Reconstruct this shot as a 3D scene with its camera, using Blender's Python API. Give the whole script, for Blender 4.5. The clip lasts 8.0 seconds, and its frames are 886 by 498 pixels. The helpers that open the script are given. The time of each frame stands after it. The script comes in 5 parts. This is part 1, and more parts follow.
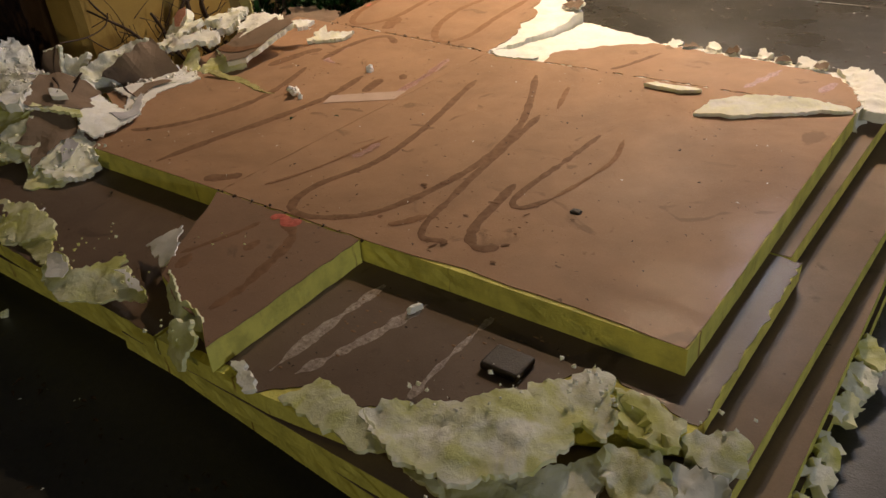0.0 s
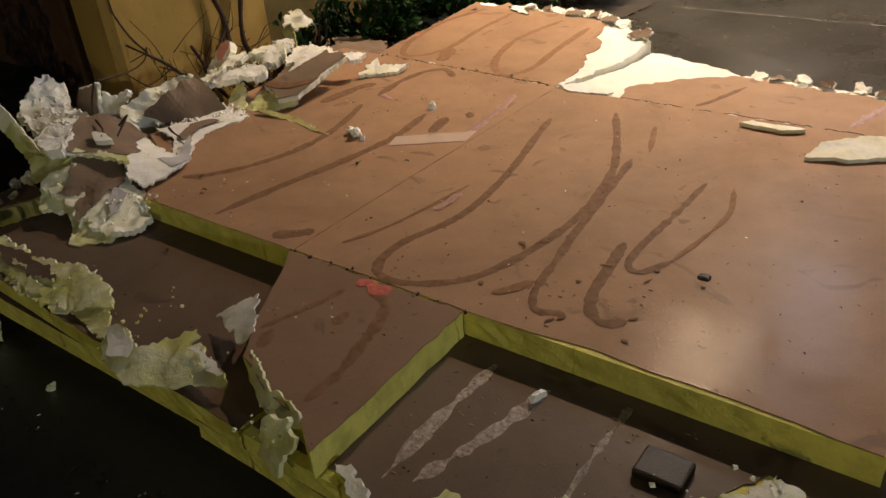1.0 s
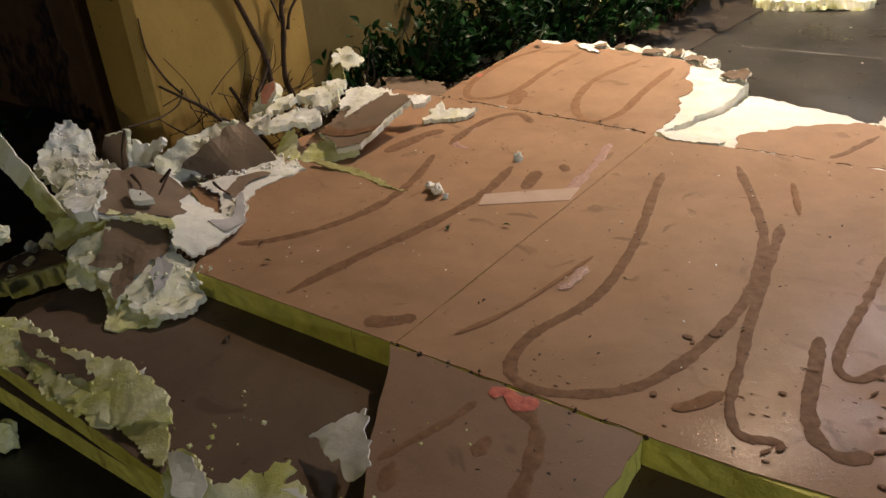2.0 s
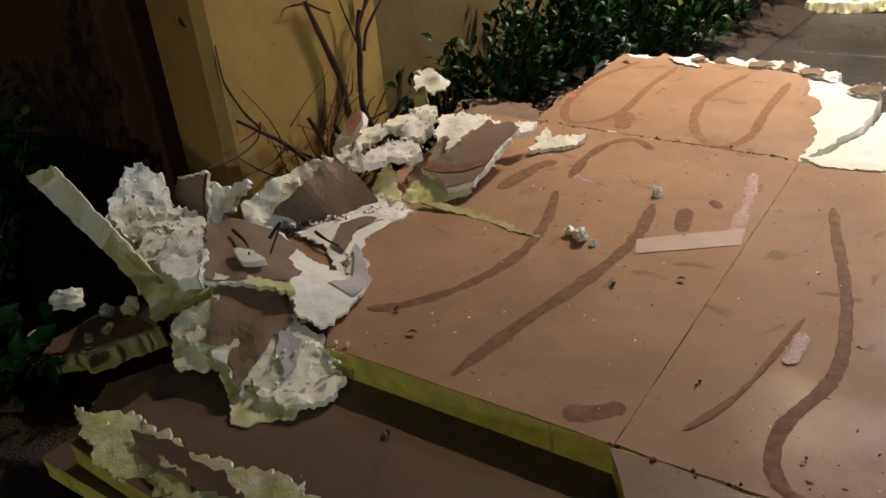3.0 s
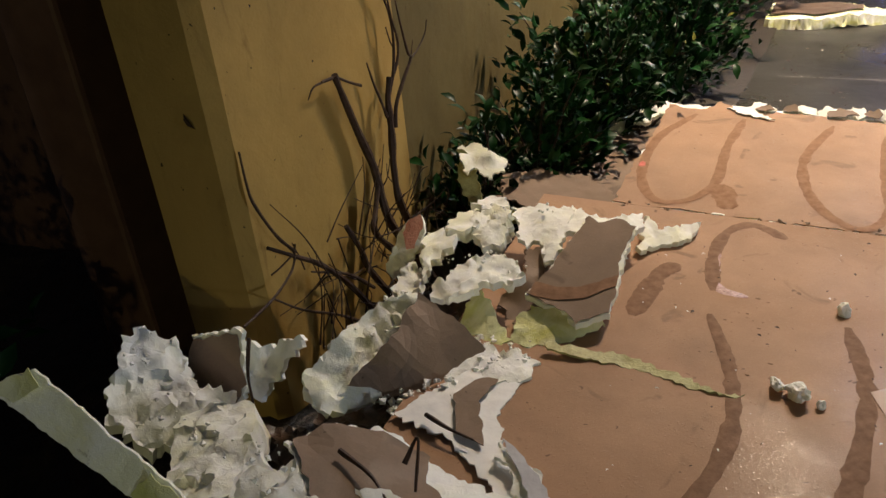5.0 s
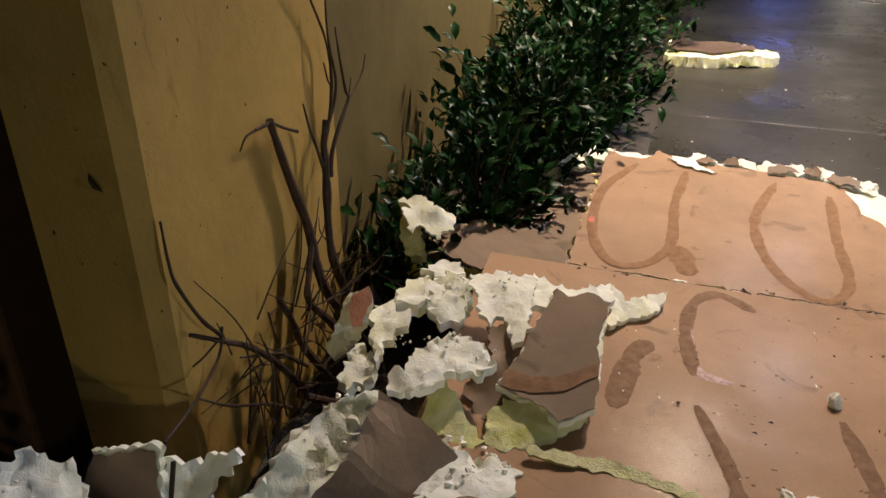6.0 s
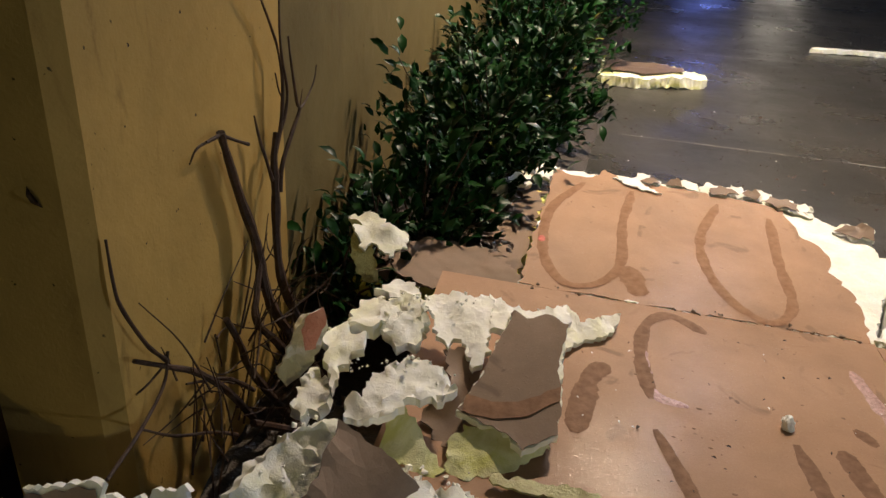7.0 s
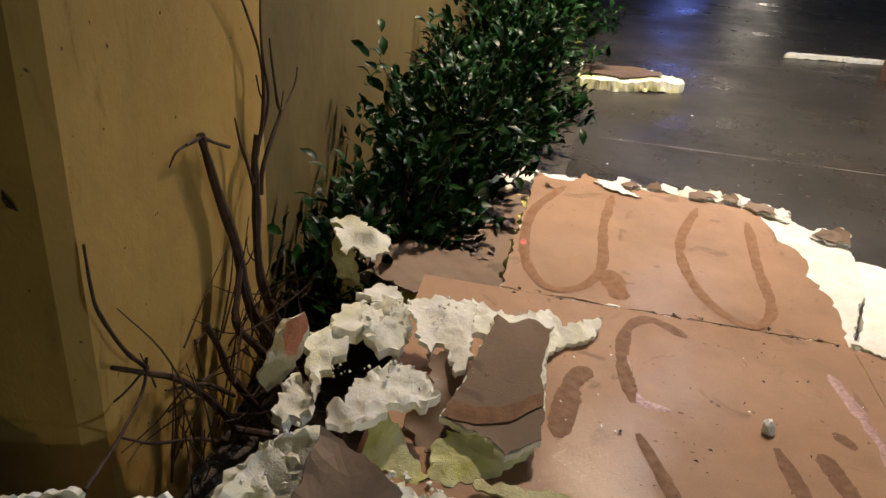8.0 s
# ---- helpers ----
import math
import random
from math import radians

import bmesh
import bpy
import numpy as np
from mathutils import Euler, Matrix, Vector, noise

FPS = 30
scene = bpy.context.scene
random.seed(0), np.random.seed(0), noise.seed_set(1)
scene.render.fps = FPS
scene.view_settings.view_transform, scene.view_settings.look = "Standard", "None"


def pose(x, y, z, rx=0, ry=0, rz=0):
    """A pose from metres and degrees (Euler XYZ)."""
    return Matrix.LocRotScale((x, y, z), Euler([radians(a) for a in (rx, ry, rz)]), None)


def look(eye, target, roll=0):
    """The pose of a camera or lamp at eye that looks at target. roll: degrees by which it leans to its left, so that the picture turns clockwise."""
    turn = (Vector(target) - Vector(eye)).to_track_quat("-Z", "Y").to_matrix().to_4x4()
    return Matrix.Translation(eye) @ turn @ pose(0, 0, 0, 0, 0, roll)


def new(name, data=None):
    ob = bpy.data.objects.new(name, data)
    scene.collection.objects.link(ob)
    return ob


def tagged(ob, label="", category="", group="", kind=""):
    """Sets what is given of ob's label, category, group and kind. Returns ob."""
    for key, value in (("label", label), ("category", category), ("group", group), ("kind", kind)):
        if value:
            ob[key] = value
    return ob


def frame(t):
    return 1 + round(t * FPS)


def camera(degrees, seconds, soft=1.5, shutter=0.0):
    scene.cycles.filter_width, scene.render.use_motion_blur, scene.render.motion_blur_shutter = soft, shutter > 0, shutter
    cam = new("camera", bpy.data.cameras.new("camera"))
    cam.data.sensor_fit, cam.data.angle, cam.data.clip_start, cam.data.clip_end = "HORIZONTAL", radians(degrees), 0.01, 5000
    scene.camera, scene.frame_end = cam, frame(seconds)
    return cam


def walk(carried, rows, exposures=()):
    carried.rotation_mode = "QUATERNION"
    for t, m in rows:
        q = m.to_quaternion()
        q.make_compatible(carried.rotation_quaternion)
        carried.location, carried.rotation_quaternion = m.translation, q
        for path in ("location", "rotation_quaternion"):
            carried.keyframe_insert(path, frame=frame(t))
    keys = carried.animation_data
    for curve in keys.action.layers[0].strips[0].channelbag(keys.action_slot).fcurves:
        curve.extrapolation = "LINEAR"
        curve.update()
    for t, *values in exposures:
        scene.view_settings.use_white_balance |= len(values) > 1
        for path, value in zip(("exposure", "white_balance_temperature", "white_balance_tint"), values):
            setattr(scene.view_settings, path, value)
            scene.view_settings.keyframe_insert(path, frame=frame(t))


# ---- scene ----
cam = camera(59.5, 8.0)
PATH = [
    (0, (1.547, -1.041, 1.133), (0.473, 0.29, 0.096), -4.7),
    (0.5, (1.383, -1.042, 1.153), (0.306, 0.298, 0.13), -4.8),
    (1, (1.237, -0.991, 1.143), (0.151, 0.357, 0.141), -5.1),
    (1.2, (1.152, -0.958, 1.137), (0.069, 0.399, 0.145), -5.0),
    (2.3, (0.657, -0.863, 1.07), (-0.428, 0.549, 0.159), -4.8),
    (2.5, (0.557, -0.87, 1.079), (-0.526, 0.542, 0.167), -5.1),
    (3, (0.347, -0.845, 1.093), (-0.713, 0.582, 0.177), -5.8),
    (3.5, (0.136, -0.771, 1.113), (-0.876, 0.689, 0.196), -6.1),
    (4, (-0.072, -0.73, 1.134), (-1.029, 0.764, 0.211), -6.2),
    (4.5, (-0.217, -0.668, 1.145), (-1.12, 0.863, 0.228), -7.0),
    (5.8, (-0.609, -0.415, 1.199), (-1.149, 1.262, 0.253), -1.1),
    (6, (-0.635, -0.387, 1.188), (-1.115, 1.316, 0.255), 0.0),
    (6.5, (-0.684, -0.368, 1.187), (-1.043, 1.375, 0.272), 2.3),
    (7, (-0.707, -0.357, 1.182), (-1.002, 1.404, 0.279), 3.5),
    (7.5, (-0.715, -0.353, 1.181), (-0.977, 1.414, 0.283), 4.1),
    (8, (-0.718, -0.35, 1.183), (-0.957, 1.422, 0.287), 4.4),
]
walk(cam, [(t, look(eye, target, roll)) for t, eye, target, roll in PATH],
     exposures=[(0, 0.1, 6900, 14), (1.2, 0.1, 6750, 13), (2.5, 0.12, 6150, 11), (4.5, 0.12, 6000, 10), (8, 0.05, 6050, 11)])

# ---------------------------------------------------------------- night sky, lamps
world = bpy.data.worlds.new("night")
scene.world = world
world.use_nodes = True
world.node_tree.nodes["Background"].inputs[0].default_value = (0.55, 0.6, 0.75, 1)
world.node_tree.nodes["Background"].inputs[1].default_value = 0.03


def lamp(name, kind, place, target, power, colour, size, cone=0.0):
    data = bpy.data.lights.new(name, kind)
    data.energy, data.color, data.shadow_soft_size = power, colour, size
    if kind == "SPOT":
        data.spot_size, data.spot_blend = radians(cone), 1.0
    ob = new(name, data)
    ob.matrix_world = look(place, target)
    return ob


# the walkway downlight that casts all the sharp shadows
lamp("walkway_downlight", "SPOT", (-0.12, 3.6, 3.3), (-0.12, 3.6, 0.0), 1060, (1.0, 0.755, 0.5), 0.05, 130)
# a street lamp far behind the camera, low over the street
lamp("street_lamp_light", "POINT", (3.0, -13.0, 3.6), (0, 0, 0), 420, (1.0, 0.86, 0.34), 0.15)
# a whiter lamp across the street
lamp("shop_light", "POINT", (19.0, -4.0, 2.5), (0, 0, 0), 1800, (0.9, 0.97, 1.0), 0.3)
# a cool white lamp further along, seen only as glints in the wet
lamp("cool_downlight", "POINT", (0.43, 4.36, 3.0), (0, 0, 0), 150, (0.78, 0.85, 1.0), 0.08)
# coloured sign down the walkway, mirrored in the wet concrete
lamp("sign_light", "POINT", (1.53, 17.0, 1.45), (0, 0, 0), 40, (0.22, 0.3, 1.0), 0.2)
lamp("far_downlight", "POINT", (3.4, 19.0, 1.9), (0, 0, 0), 45, (1.0, 0.85, 0.65), 0.12)


# ---------------------------------------------------------------- materials
def shader(name, rough=0.7, spec=0.5):
    m = bpy.data.materials.new(name)
    m.use_nodes = True
    nt = m.node_tree
    b = nt.nodes["Principled BSDF"]
    b.inputs["Roughness"].default_value = rough
    b.inputs["Specular IOR Level"].default_value = spec
    geo = nt.nodes.new("ShaderNodeNewGeometry")
    return m, nt, b, geo.outputs["Position"]


def noise_of(nt, vec, scale, detail=4.0, rough=0.55, warp=0.0):
    n = nt.nodes.new("ShaderNodeTexNoise")
    n.inputs["Scale"].default_value, n.inputs["Detail"].default_value = scale, detail
    n.inputs["Roughness"].default_value, n.inputs["Distortion"].default_value = rough, warp
    nt.links.new(vec, n.inputs["Vector"])
    return n.outputs["Fac"]


def ramp(nt, fac, stops):
    r = nt.nodes.new("ShaderNodeValToRGB")
    e = r.color_ramp.elements
    e[0].position, e[1].position = stops[0][0], stops[-1][0]
    for p, c in stops[1:-1]:
        e.new(p)
    for el, (p, c) in zip(e, stops):
        el.position = p
        el.color = (*c, 1) if isinstance(c, tuple) else (c, c, c, 1)
    nt.links.new(fac, r.inputs[0])
    return r.outputs[0]


def mix(nt, fac, a, b, mode="MIX"):
    n = nt.nodes.new("ShaderNodeMix")
    n.data_type, n.blend_type = "RGBA", mode
    for sock, v in ((n.inputs[0], fac), (n.inputs[6], a), (n.inputs[7], b)):
        if isinstance(v, tuple):
            sock.default_value = (*v, 1)
        elif isinstance(v, (int, float)):
            sock.default_value = v
        else:
            nt.links.new(v, sock)
    return n.outputs[2]


def bump(nt, b, height, dist, strength=1.0, under=None):
    n = nt.nodes.new("ShaderNodeBump")
    n.inputs["Distance"].default_value, n.inputs["Strength"].default_value = dist, strength
    nt.links.new(height, n.inputs["Height"])
    if under is not None:
        nt.links.new(under, n.inputs["Normal"])
    nt.links.new(n.outputs[0], b.inputs["Normal"])
    return n.outputs[0]


def facer_paper(name, base, wet, spec=0.2, film_most=0.17):
    """Damp kraft facer: mottled fibre colour, tide marks, a film of water with fine droplets."""
    m, nt, b, p = shader(name, 0.5, spec)
    big, mid, fine = noise_of(nt, p, 2.6, 5, 0.6, 0.6), noise_of(nt, p, 14, 5), noise_of(nt, p, 260, 3)
    c = ramp(nt, big, [(0.3, tuple(v * 0.8 for v in base)), (0.52, base), (0.75, tuple(min(1, v * 1.1) for v in base))])
    c = mix(nt, 0.35, c, ramp(nt, mid, [(0.3, 0.66), (0.7, 1.0)]), "MULTIPLY")
    c = mix(nt, 0.3, c, ramp(nt, fine, [(0.3, 0.7), (0.7, 1.0)]), "MULTIPLY")
    spots = ramp(nt, noise_of(nt, p, 7, 3, 0.5, 1.5), [(0.63, 0.0), (0.7, 1.0)])
    c = mix(nt, spots, c, tuple(v * 0.62 for v in base))
    fleck = ramp(nt, noise_of(nt, p, 48, 2, 0.5, 0.5), [(0.72, 0.0), (0.76, 1.0)])
    c = mix(nt, fleck, c, tuple(v * 0.45 for v in base))
    nt.links.new(c, b.inputs["Base Color"])
    damp = ramp(nt, noise_of(nt, p, 3.1, 6, 0.65, 0.4), [(0.35, wet), (0.62, wet + 0.14)])
    drops = ramp(nt, noise_of(nt, p, 190, 2, 0.5), [(0.64, 0.0), (0.7, 1.0)])
    where = ramp(nt, noise_of(nt, p, 4.5, 3, 0.6), [(0.36, 0.0), (0.55, 1.0)])
    drops = mix(nt, 1.0, drops, where, "MULTIPLY")
    nt.links.new(mix(nt, drops, damp, (0.1, 0.1, 0.1)), b.inputs["Roughness"])
    film = ramp(nt, noise_of(nt, p, 5.5, 4, 0.6, 0.5), [(0.35, 0.02), (0.62, film_most)])
    nt.links.new(film, b.inputs["Coat Weight"])
    b.inputs["Coat IOR"].default_value = 1.33
    nt.links.new(ramp(nt, noise_of(nt, p, 120, 3, 0.6), [(0.35, 0.1), (0.65, 0.22)]), b.inputs["Coat Roughness"])
    first = bump(nt, b, noise_of(nt, p, 420, 2), 0.0006, 0.5)
    second = bump(nt, b, drops, 0.0012, 0.35, first)
    bump(nt, b, noise_of(nt, p, 9, 4), 0.004, 0.5, second)
    ripple = nt.nodes.new("ShaderNodeBump")
    ripple.inputs["Distance"].default_value, ripple.inputs["Strength"].default_value = 0.0022, 0.32
    nt.links.new(noise_of(nt, p, 150, 2, 0.5), ripple.inputs["Height"])
    nt.links.new(ripple.outputs[0], b.inputs["Coat Normal"])
    return m


def foam(name, fresh, aged, rough=0.85, grain=0.002):
    """Crushed rigid foam: pale where fresh, yellowed in patches, pitted."""
    m, nt, b, p = shader(name, rough, 0.25)
    c = mix(nt, ramp(nt, noise_of(nt, p, 11, 5, 0.6, 0.8), [(0.4, 0.0), (0.62, 1.0)]), fresh, aged)
    c = mix(nt, 0.5, c, ramp(nt, noise_of(nt, p, 70, 4), [(0.25, 0.85), (0.55, 1.0)]), "MULTIPLY")
    dirt = ramp(nt, noise_of(nt, p, 23, 6, 0.7, 1.0), [(0.68, 0.0), (0.76, 0.7)])
    c = mix(nt, dirt, c, (0.16, 0.13, 0.06))
    nt.links.new(c, b.inputs["Base Color"])
    b.inputs["Subsurface Weight"].default_value = 0.12
    b.inputs["Subsurface Radius"].default_value = (1.0, 0.95, 0.5)
    b.inputs["Subsurface Scale"].default_value = 0.02
    n1 = bump(nt, b, noise_of(nt, p, 70, 6, 0.62, 0.5), 0.005, 0.5)
    v = nt.nodes.new("ShaderNodeTexVoronoi")
    v.inputs["Scale"].default_value = 420
    nt.links.new(p, v.inputs["Vector"])
    bump(nt, b, v.outputs["Distance"], grain, 0.25, n1)
    return m


def cut_edge(name, base):
    """Factory-cut foam edge, yellowed, with vertical streaks of brown run-off."""
    m, nt, b, p = shader(name, 0.7, 0.3)
    mp = nt.nodes.new("ShaderNodeMapping")
    mp.inputs["Scale"].default_value = (1, 1, 0.12)
    nt.links.new(p, mp.inputs["Vector"])
    c = ramp(nt, noise_of(nt, p, 17, 5, 0.6), [(0.3, tuple(v * 0.7 for v in base)), (0.55, base), (0.8, tuple(min(1, v * 1.15) for v in base))])
    streak = ramp(nt, noise_of(nt, mp.outputs[0], 26, 3, 0.6), [(0.66, 0.0), (0.72, 0.8)])
    c = mix(nt, streak, c, (0.24, 0.12, 0.03))
    nt.links.new(c, b.inputs["Base Color"])
    bump(nt, b, noise_of(nt, p, 130, 4), 0.004, 0.6)
    return m


def stucco(name, base):
    m, nt, b, p = shader(name, 0.75, 0.3)
    c = ramp(nt, noise_of(nt, p, 3, 6, 0.65, 0.5), [(0.3, tuple(v * 0.78 for v in base)), (0.6, base)])
    mp = nt.nodes.new("ShaderNodeMapping")
    mp.inputs["Scale"].default_value = (1, 1, 0.25)
    nt.links.new(p, mp.inputs["Vector"])
    run = ramp(nt, noise_of(nt, mp.outputs[0], 7, 5, 0.6, 0.8), [(0.6, 0.0), (0.8, 0.3)])
    c = mix(nt, run, c, tuple(v * 0.45 for v in base))
    splash = ramp(nt, noise_of(nt, mp.outputs[0], 15, 4, 0.6, 1.2), [(0.58, 0.0), (0.7, 0.45)])
    patch = ramp(nt, noise_of(nt, p, 2.2, 3, 0.5), [(0.45, 0.0), (0.6, 1.0)])
    c = mix(nt, mix(nt, 1.0, splash, patch, "MULTIPLY"), c, (0.11, 0.06, 0.014))
    specks = ramp(nt, noise_of(nt, p, 60, 2), [(0.72, 0.0), (0.76, 1.0)])
    c = mix(nt, specks, c, (0.05, 0.035, 0.01))
    nt.links.new(c, b.inputs["Base Color"])
    n1 = bump(nt, b, noise_of(nt, p, 150, 4), 0.0015, 0.6)
    bump(nt, b, noise_of(nt, p, 5, 3), 0.02, 0.4, n1)
    return m


def wet_concrete(name):
    m, nt, b, p = shader(name, 0.4)
    c = ramp(nt, noise_of(nt, p, 1.6, 7, 0.65, 0.4), [(0.3, (0.027, 0.026, 0.023)), (0.6, (0.054, 0.05, 0.043)), (0.8, (0.078, 0.072, 0.062))])
    c = mix(nt, 0.6, c, ramp(nt, noise_of(nt, p, 60, 6), [(0.3, 0.55), (0.7, 1.0)]), "MULTIPLY")
    grit = ramp(nt, noise_of(nt, p, 210, 2), [(0.7, 0.0), (0.75, 1.0)])
    c = mix(nt, grit, c, (0.13, 0.12, 0.1))
    nt.links.new(c, b.inputs["Base Color"])
    nt.links.new(ramp(nt, noise_of(nt, p, 1.1, 5, 0.6), [(0.35, 0.2), (0.65, 0.5)]), b.inputs["Roughness"])
    n1 = bump(nt, b, noise_of(nt, p, 240, 3), 0.002, 0.5)
    bump(nt, b, noise_of(nt, p, 25, 4), 0.004, 0.4, n1)
    return m


def simple(name, a, c2, scale, rough, relief=0.002, spec=0.5):
    m, nt, b, p = shader(name, rough, spec)
    c = ramp(nt, noise_of(nt, p, scale, 5, 0.6), [(0.3, a), (0.7, c2)])
    nt.links.new(c, b.inputs["Base Color"])
    bump(nt, b, noise_of(nt, p, scale * 4, 4), relief, 0.6)
    return m


def leaf_green(name, dark, light):
    m, nt, b, p = shader(name, 0.38, 0.13)
    g = nt.nodes.new("ShaderNodeNewGeometry")
    c = ramp(nt, g.outputs["Random Per Island"], [(0.0, dark), (0.8, light), (0.985, light), (1.0, (0.16, 0.16, 0.03))])
    c = mix(nt, 0.4, c, ramp(nt, noise_of(nt, p, 90, 3), [(0.3, 0.6), (0.7, 1.0)]), "MULTIPLY")
    nt.links.new(c, b.inputs["Base Color"])
    return m


FACER = facer_paper("kraft_facer", (0.42, 0.252, 0.15), 0.58)
FACER_WET = facer_paper("soaked_facer", (0.165, 0.115, 0.084), 0.46, 0.2, 0.12)
# damp facer, its base also darkened for the lamp's falloff at the front
FACER_DAMP_DIM = facer_paper("damp_dim_facer", (0.28, 0.172, 0.112), 0.5, 0.25, 0.3)
SCRAP = facer_paper("scrap_facer", (0.275, 0.2, 0.145), 0.62, 0.12, 0.06)
FOAM = foam("torn_foam", (0.91, 0.91, 0.84), (0.88, 0.88, 0.68))
FOAM_OLD = foam("yellowed_foam", (0.84, 0.84, 0.58), (0.62, 0.63, 0.22))
FOAM_FRONT = foam("streaked_pale_foam", (0.9, 0.9, 0.78), (0.68, 0.69, 0.3))
FOAM_WHITE = foam("bare_foam", (0.92, 0.92, 0.88), (0.89, 0.89, 0.80), 0.9, 0.001)
EDGE = cut_edge("cut_foam_edge", (0.78, 0.73, 0.18))
PAPER_BACK = simple("white_paper", (0.78, 0.78, 0.77), (0.9, 0.89, 0.85), 14, 0.7, 0.002)
PAPER_GREY = simple("grey_paper", (0.46, 0.45, 0.47), (0.6, 0.59, 0.61), 18, 0.7, 0.002)
GLUE = simple("adhesive", (0.17, 0.095, 0.055), (0.27, 0.155, 0.092), 55, 0.6, 0.0008, 0.08)
GLUE_LIGHT = simple("thin_adhesive", (0.24, 0.132, 0.074), (0.33, 0.19, 0.112), 55, 0.65, 0.0005, 0.05)
GLUE_PINK = simple("pink_adhesive", (0.22, 0.11, 0.08), (0.52, 0.29, 0.25), 110, 0.35, 0.002)
GLUE_GREY = simple("grey_residue", (0.14, 0.09, 0.065), (0.5, 0.42, 0.37), 120, 0.3, 0.003)
RED = simple("red_chalk", (0.42, 0.07, 0.05), (0.65, 0.16, 0.11), 90, 0.6)
SLIVER = simple("wet_olive_foam", (0.3, 0.27, 0.1), (0.5, 0.48, 0.2), 50, 0.45, 0.004)
PINK = simple("pink_foam", (0.72, 0.27, 0.17), (0.82, 0.4, 0.27), 40, 0.8, 0.006, 0.2)
TAPE = simple("pale_tape", (0.5, 0.36, 0.28), (0.57, 0.43, 0.35), 20, 0.6, 0.001, 0.3)
STUCCO = stucco("yellow_stucco", (0.41, 0.272, 0.074))
# darker ochre than the pier, lowered further for the wall's weaker light
STUCCO_DARK = stucco("dim_ochre_stucco", (0.13, 0.098, 0.032))
CONCRETE = wet_concrete("wet_concrete")
SOIL = simple("wet_soil", (0.012, 0.009, 0.006), (0.045, 0.032, 0.02), 30, 0.55, 0.012)
BARK = simple("bark", (0.022, 0.013, 0.009), (0.07, 0.038, 0.024), 60, 0.6, 0.003, 0.3)
LEAF = leaf_green("glossy_leaf", (0.003, 0.015, 0.003), (0.01, 0.047, 0.009))
DEAD = simple("dead_leaf", (0.018, 0.01, 0.006), (0.06, 0.032, 0.015), 40, 0.5, 0.002, 0.3)
# dark crumbs in the seam, and the painted shade inside the heap
GRIT_AND_SHADE = simple("dark_grit_and_shade", (0.02, 0.013, 0.008), (0.09, 0.05, 0.03), 60, 0.4)
JOINT = simple("joint_filler", (0.16, 0.15, 0.13), (0.3, 0.28, 0.25), 20, 0.4)
# near-black colour for the shaded inside of holes in the boards
HOLE = simple("hole_darkness", (0.012, 0.008, 0.005), (0.03, 0.018, 0.01), 80, 0.5)
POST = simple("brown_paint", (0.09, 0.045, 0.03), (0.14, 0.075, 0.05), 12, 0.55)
WATER = simple("water_film", (0.26, 0.16, 0.1), (0.32, 0.2, 0.125), 30, 0.04, 0.0, 0.5)
ROOF = simple("canopy_plaster", (0.3, 0.29, 0.26), (0.4, 0.38, 0.34), 4, 0.8)


# ---------------------------------------------------------------- mesh helpers
def thing(name, label, category, group="", place=(0, 0, 0), kind=""):
    return tagged(new(name), label, category, group, kind)


def link_mesh(name, verts, faces, material, parent=None, label="", smooth=False):
    me = bpy.data.meshes.new(name)
    me.from_pydata([tuple(v) for v in verts], [], [tuple(f) for f in faces])
    me.materials.append(material)
    if smooth:
        me.polygons.foreach_set("use_smooth", [True] * len(me.polygons))
        me.set_sharp_from_angle(angle=radians(38))
    me.update()
    ob = new(name, me)
    ob.parent = parent
    return tagged(ob, label)


def part(name, bm, material, parent, label=""):
    me = bpy.data.meshes.new(name)
    bm.to_mesh(me)
    bm.free()
    me.materials.append(material)
    ob = new(name, me)
    ob.parent = parent
    return tagged(ob, label)


def fbm(p, octaves=3):
    return noise.fractal(p, 0.8, 2.1, octaves)


def flake(q):
    """Height of a broken surface: every cell is a small tilted facet at its own level."""
    c = noise.voronoi(q)[1][0]
    return 0.8 * noise.cell(c * 7.3) - 0.4 + 1.1 * ((q.x - c.x) * (noise.cell(c * 3.1) - 0.5) + (q.y - c.y) * (noise.cell(c * 5.7) - 0.5))


def flat(points, z):
    return [(x, y, z) for x, y in points]


def inside(px, py, poly):
    hit = False
    j = len(poly) - 1
    for i in range(len(poly)):
        (xi, yi), (xj, yj) = poly[i], poly[j]
        if (yi > py) != (yj > py) and px < (xj - xi) * (py - yi) / (yj - yi) + xi:
            hit = not hit
        j = i
    return hit


